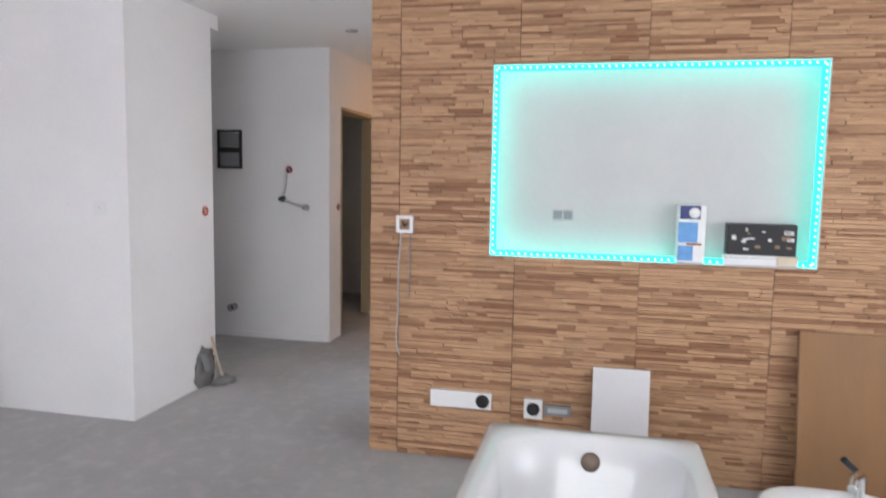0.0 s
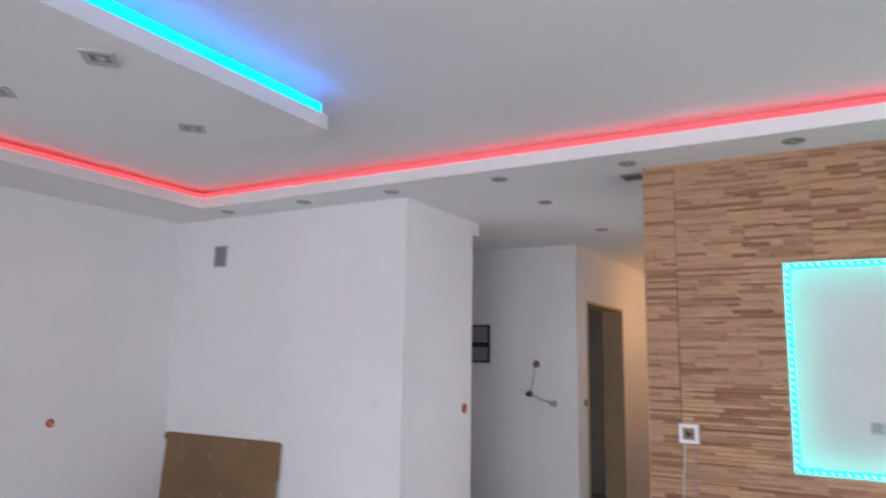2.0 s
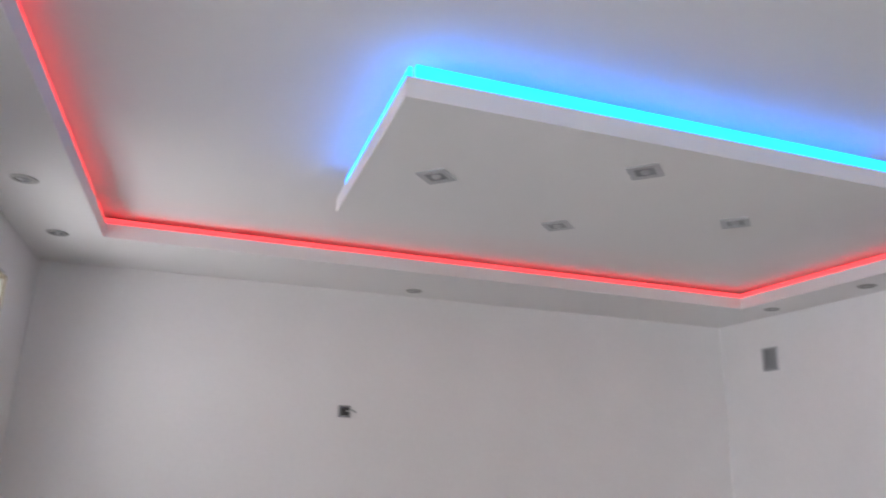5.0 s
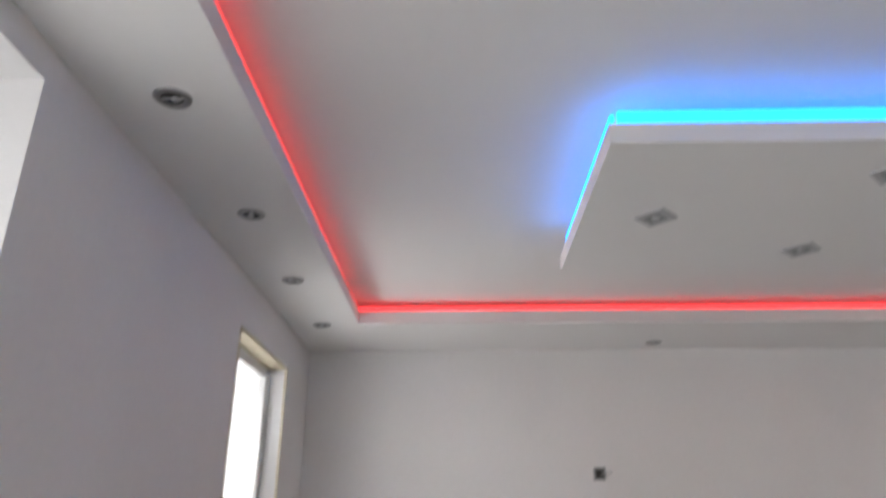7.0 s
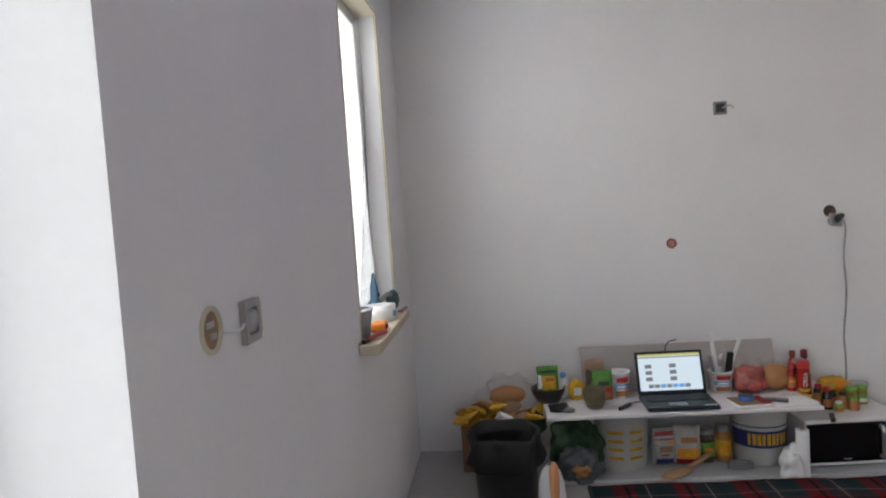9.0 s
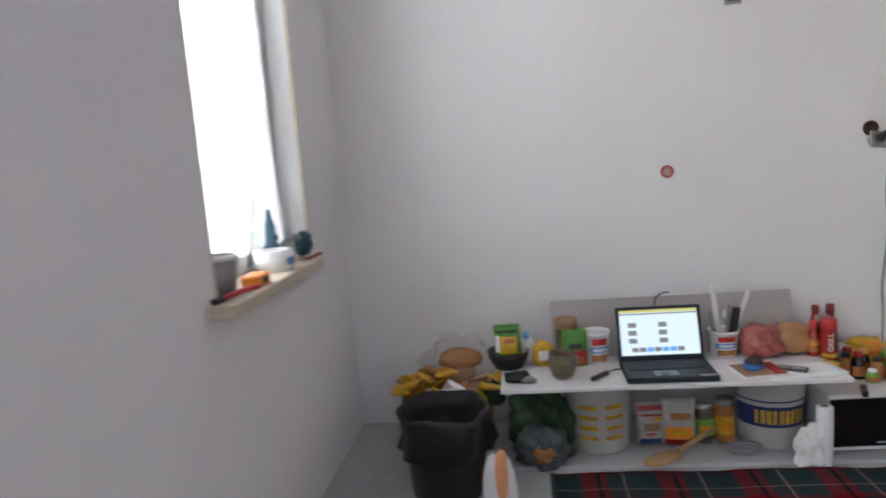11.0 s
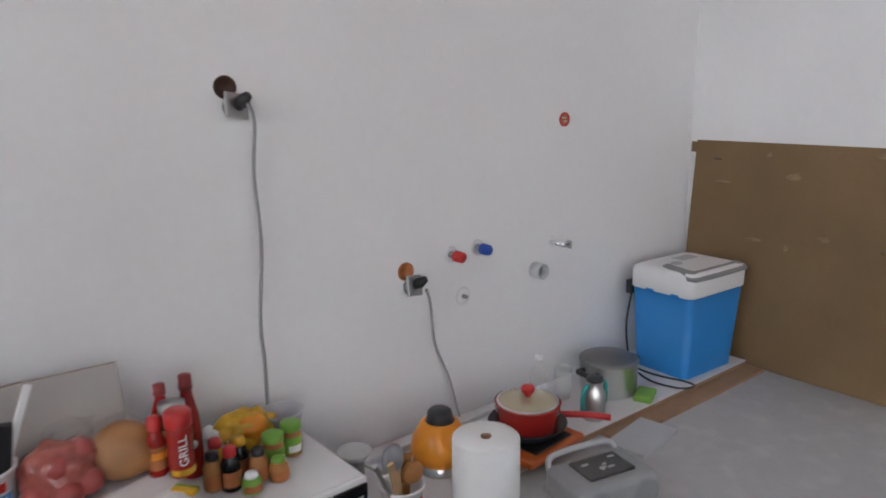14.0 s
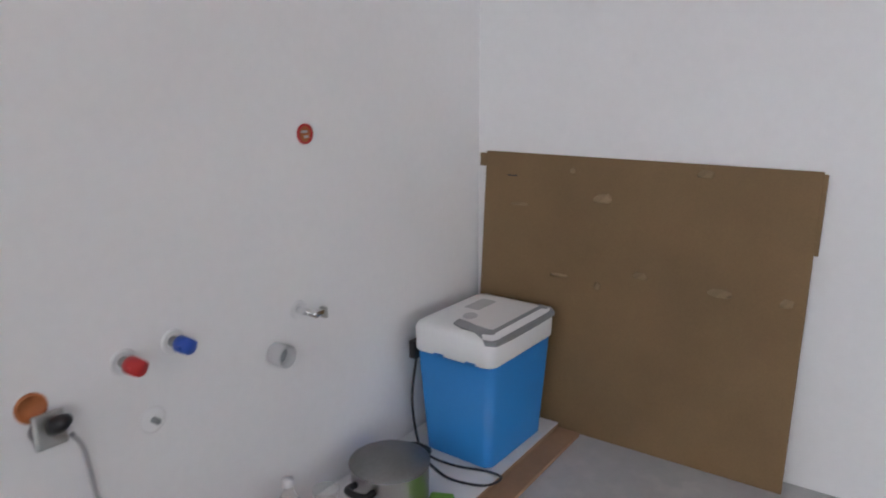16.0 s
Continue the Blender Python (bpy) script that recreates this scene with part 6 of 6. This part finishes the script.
# ---- cladding of the wood wall: split strips, row by row ----
COLS = (YW, -3.82, -4.44, -5.06, -5.68, -6.30, -6.92, YS)
rng = random.Random(21)
singles, verts, faces = [], [], []


def strip_box(y0, y1, z0, z1, x):
    """Front face chamfered so that each split strip catches the light."""
    c = 0.0010
    xb = XT + 0.0222
    return [(xb, y0, z0), (xb, y1, z0), (xb, y1, z1), (xb, y0, z1),
            (x, y0 + c, z0 + c), (x, y1 - c, z0 + c), (x, y1 - c, z1 - c), (x, y0 + c, z1 - c)]


QUADS = ((4, 5, 6, 7), (0, 1, 5, 4), (1, 2, 6, 5), (2, 3, 7, 6), (3, 0, 4, 7))
for c0, c1 in zip(COLS, COLS[1:]):
    z = 0.002
    panel_row = 0
    while z < H - 0.004:
        h = rng.choice((0.009, 0.011, 0.014, 0.017, 0.021))
        z1 = min(z + h, H - 0.001)
        y = c0 - 0.0003
        while y > c1 + 0.004:
            ln = rng.choice((0.06, 0.09, 0.13, 0.18, 0.24, 0.30)) * rng.uniform(0.8, 1.2)
            e = max(y - ln, c1 + 0.0006)
            if e - c1 < 0.03:
                e = c1 + 0.0006
            spans = [(e, y)]
            if z1 > NZ0 and z < NZ1:
                spans = []
                if y > NY1:
                    spans.append((max(e, NY1), y))
                if e < NY0:
                    spans.append((e, min(y, NY0)))
            for a, b in spans:
                if b - a > 0.006:
                    x = XT + rng.choice((0.0, 0.0012, 0.0028, 0.0048, 0.0075)) + rng.uniform(-0.001, 0.001)
                    box8 = strip_box(a, b - 0.0002, z + 0.0001, z1 - 0.0001, x)
                    near = -4.30 < a and b < -3.83 and 0.62 < z < 1.125
                    if near and len(singles) < 290:
                        singles.append(box8)
                    else:
                        k = len(verts)
                        verts += box8
                        faces += [tuple(k + i for i in q) for q in QUADS]
            y = e
        z = z1
me = bpy.data.meshes.new("wood_strips")
me.from_pydata(verts, [], faces)
me.update()
me.materials.append(STRIPS)
many = tagged(new("wood_strips", me), kind="stuff")
many.parent = wood_wall
for b8 in singles:
    me = bpy.data.meshes.new("wood_strip")
    me.from_pydata(b8, [], QUADS)
    me.update()
    me.materials.append(STRIP)
    new("wood_strip", me).parent = wood_wall
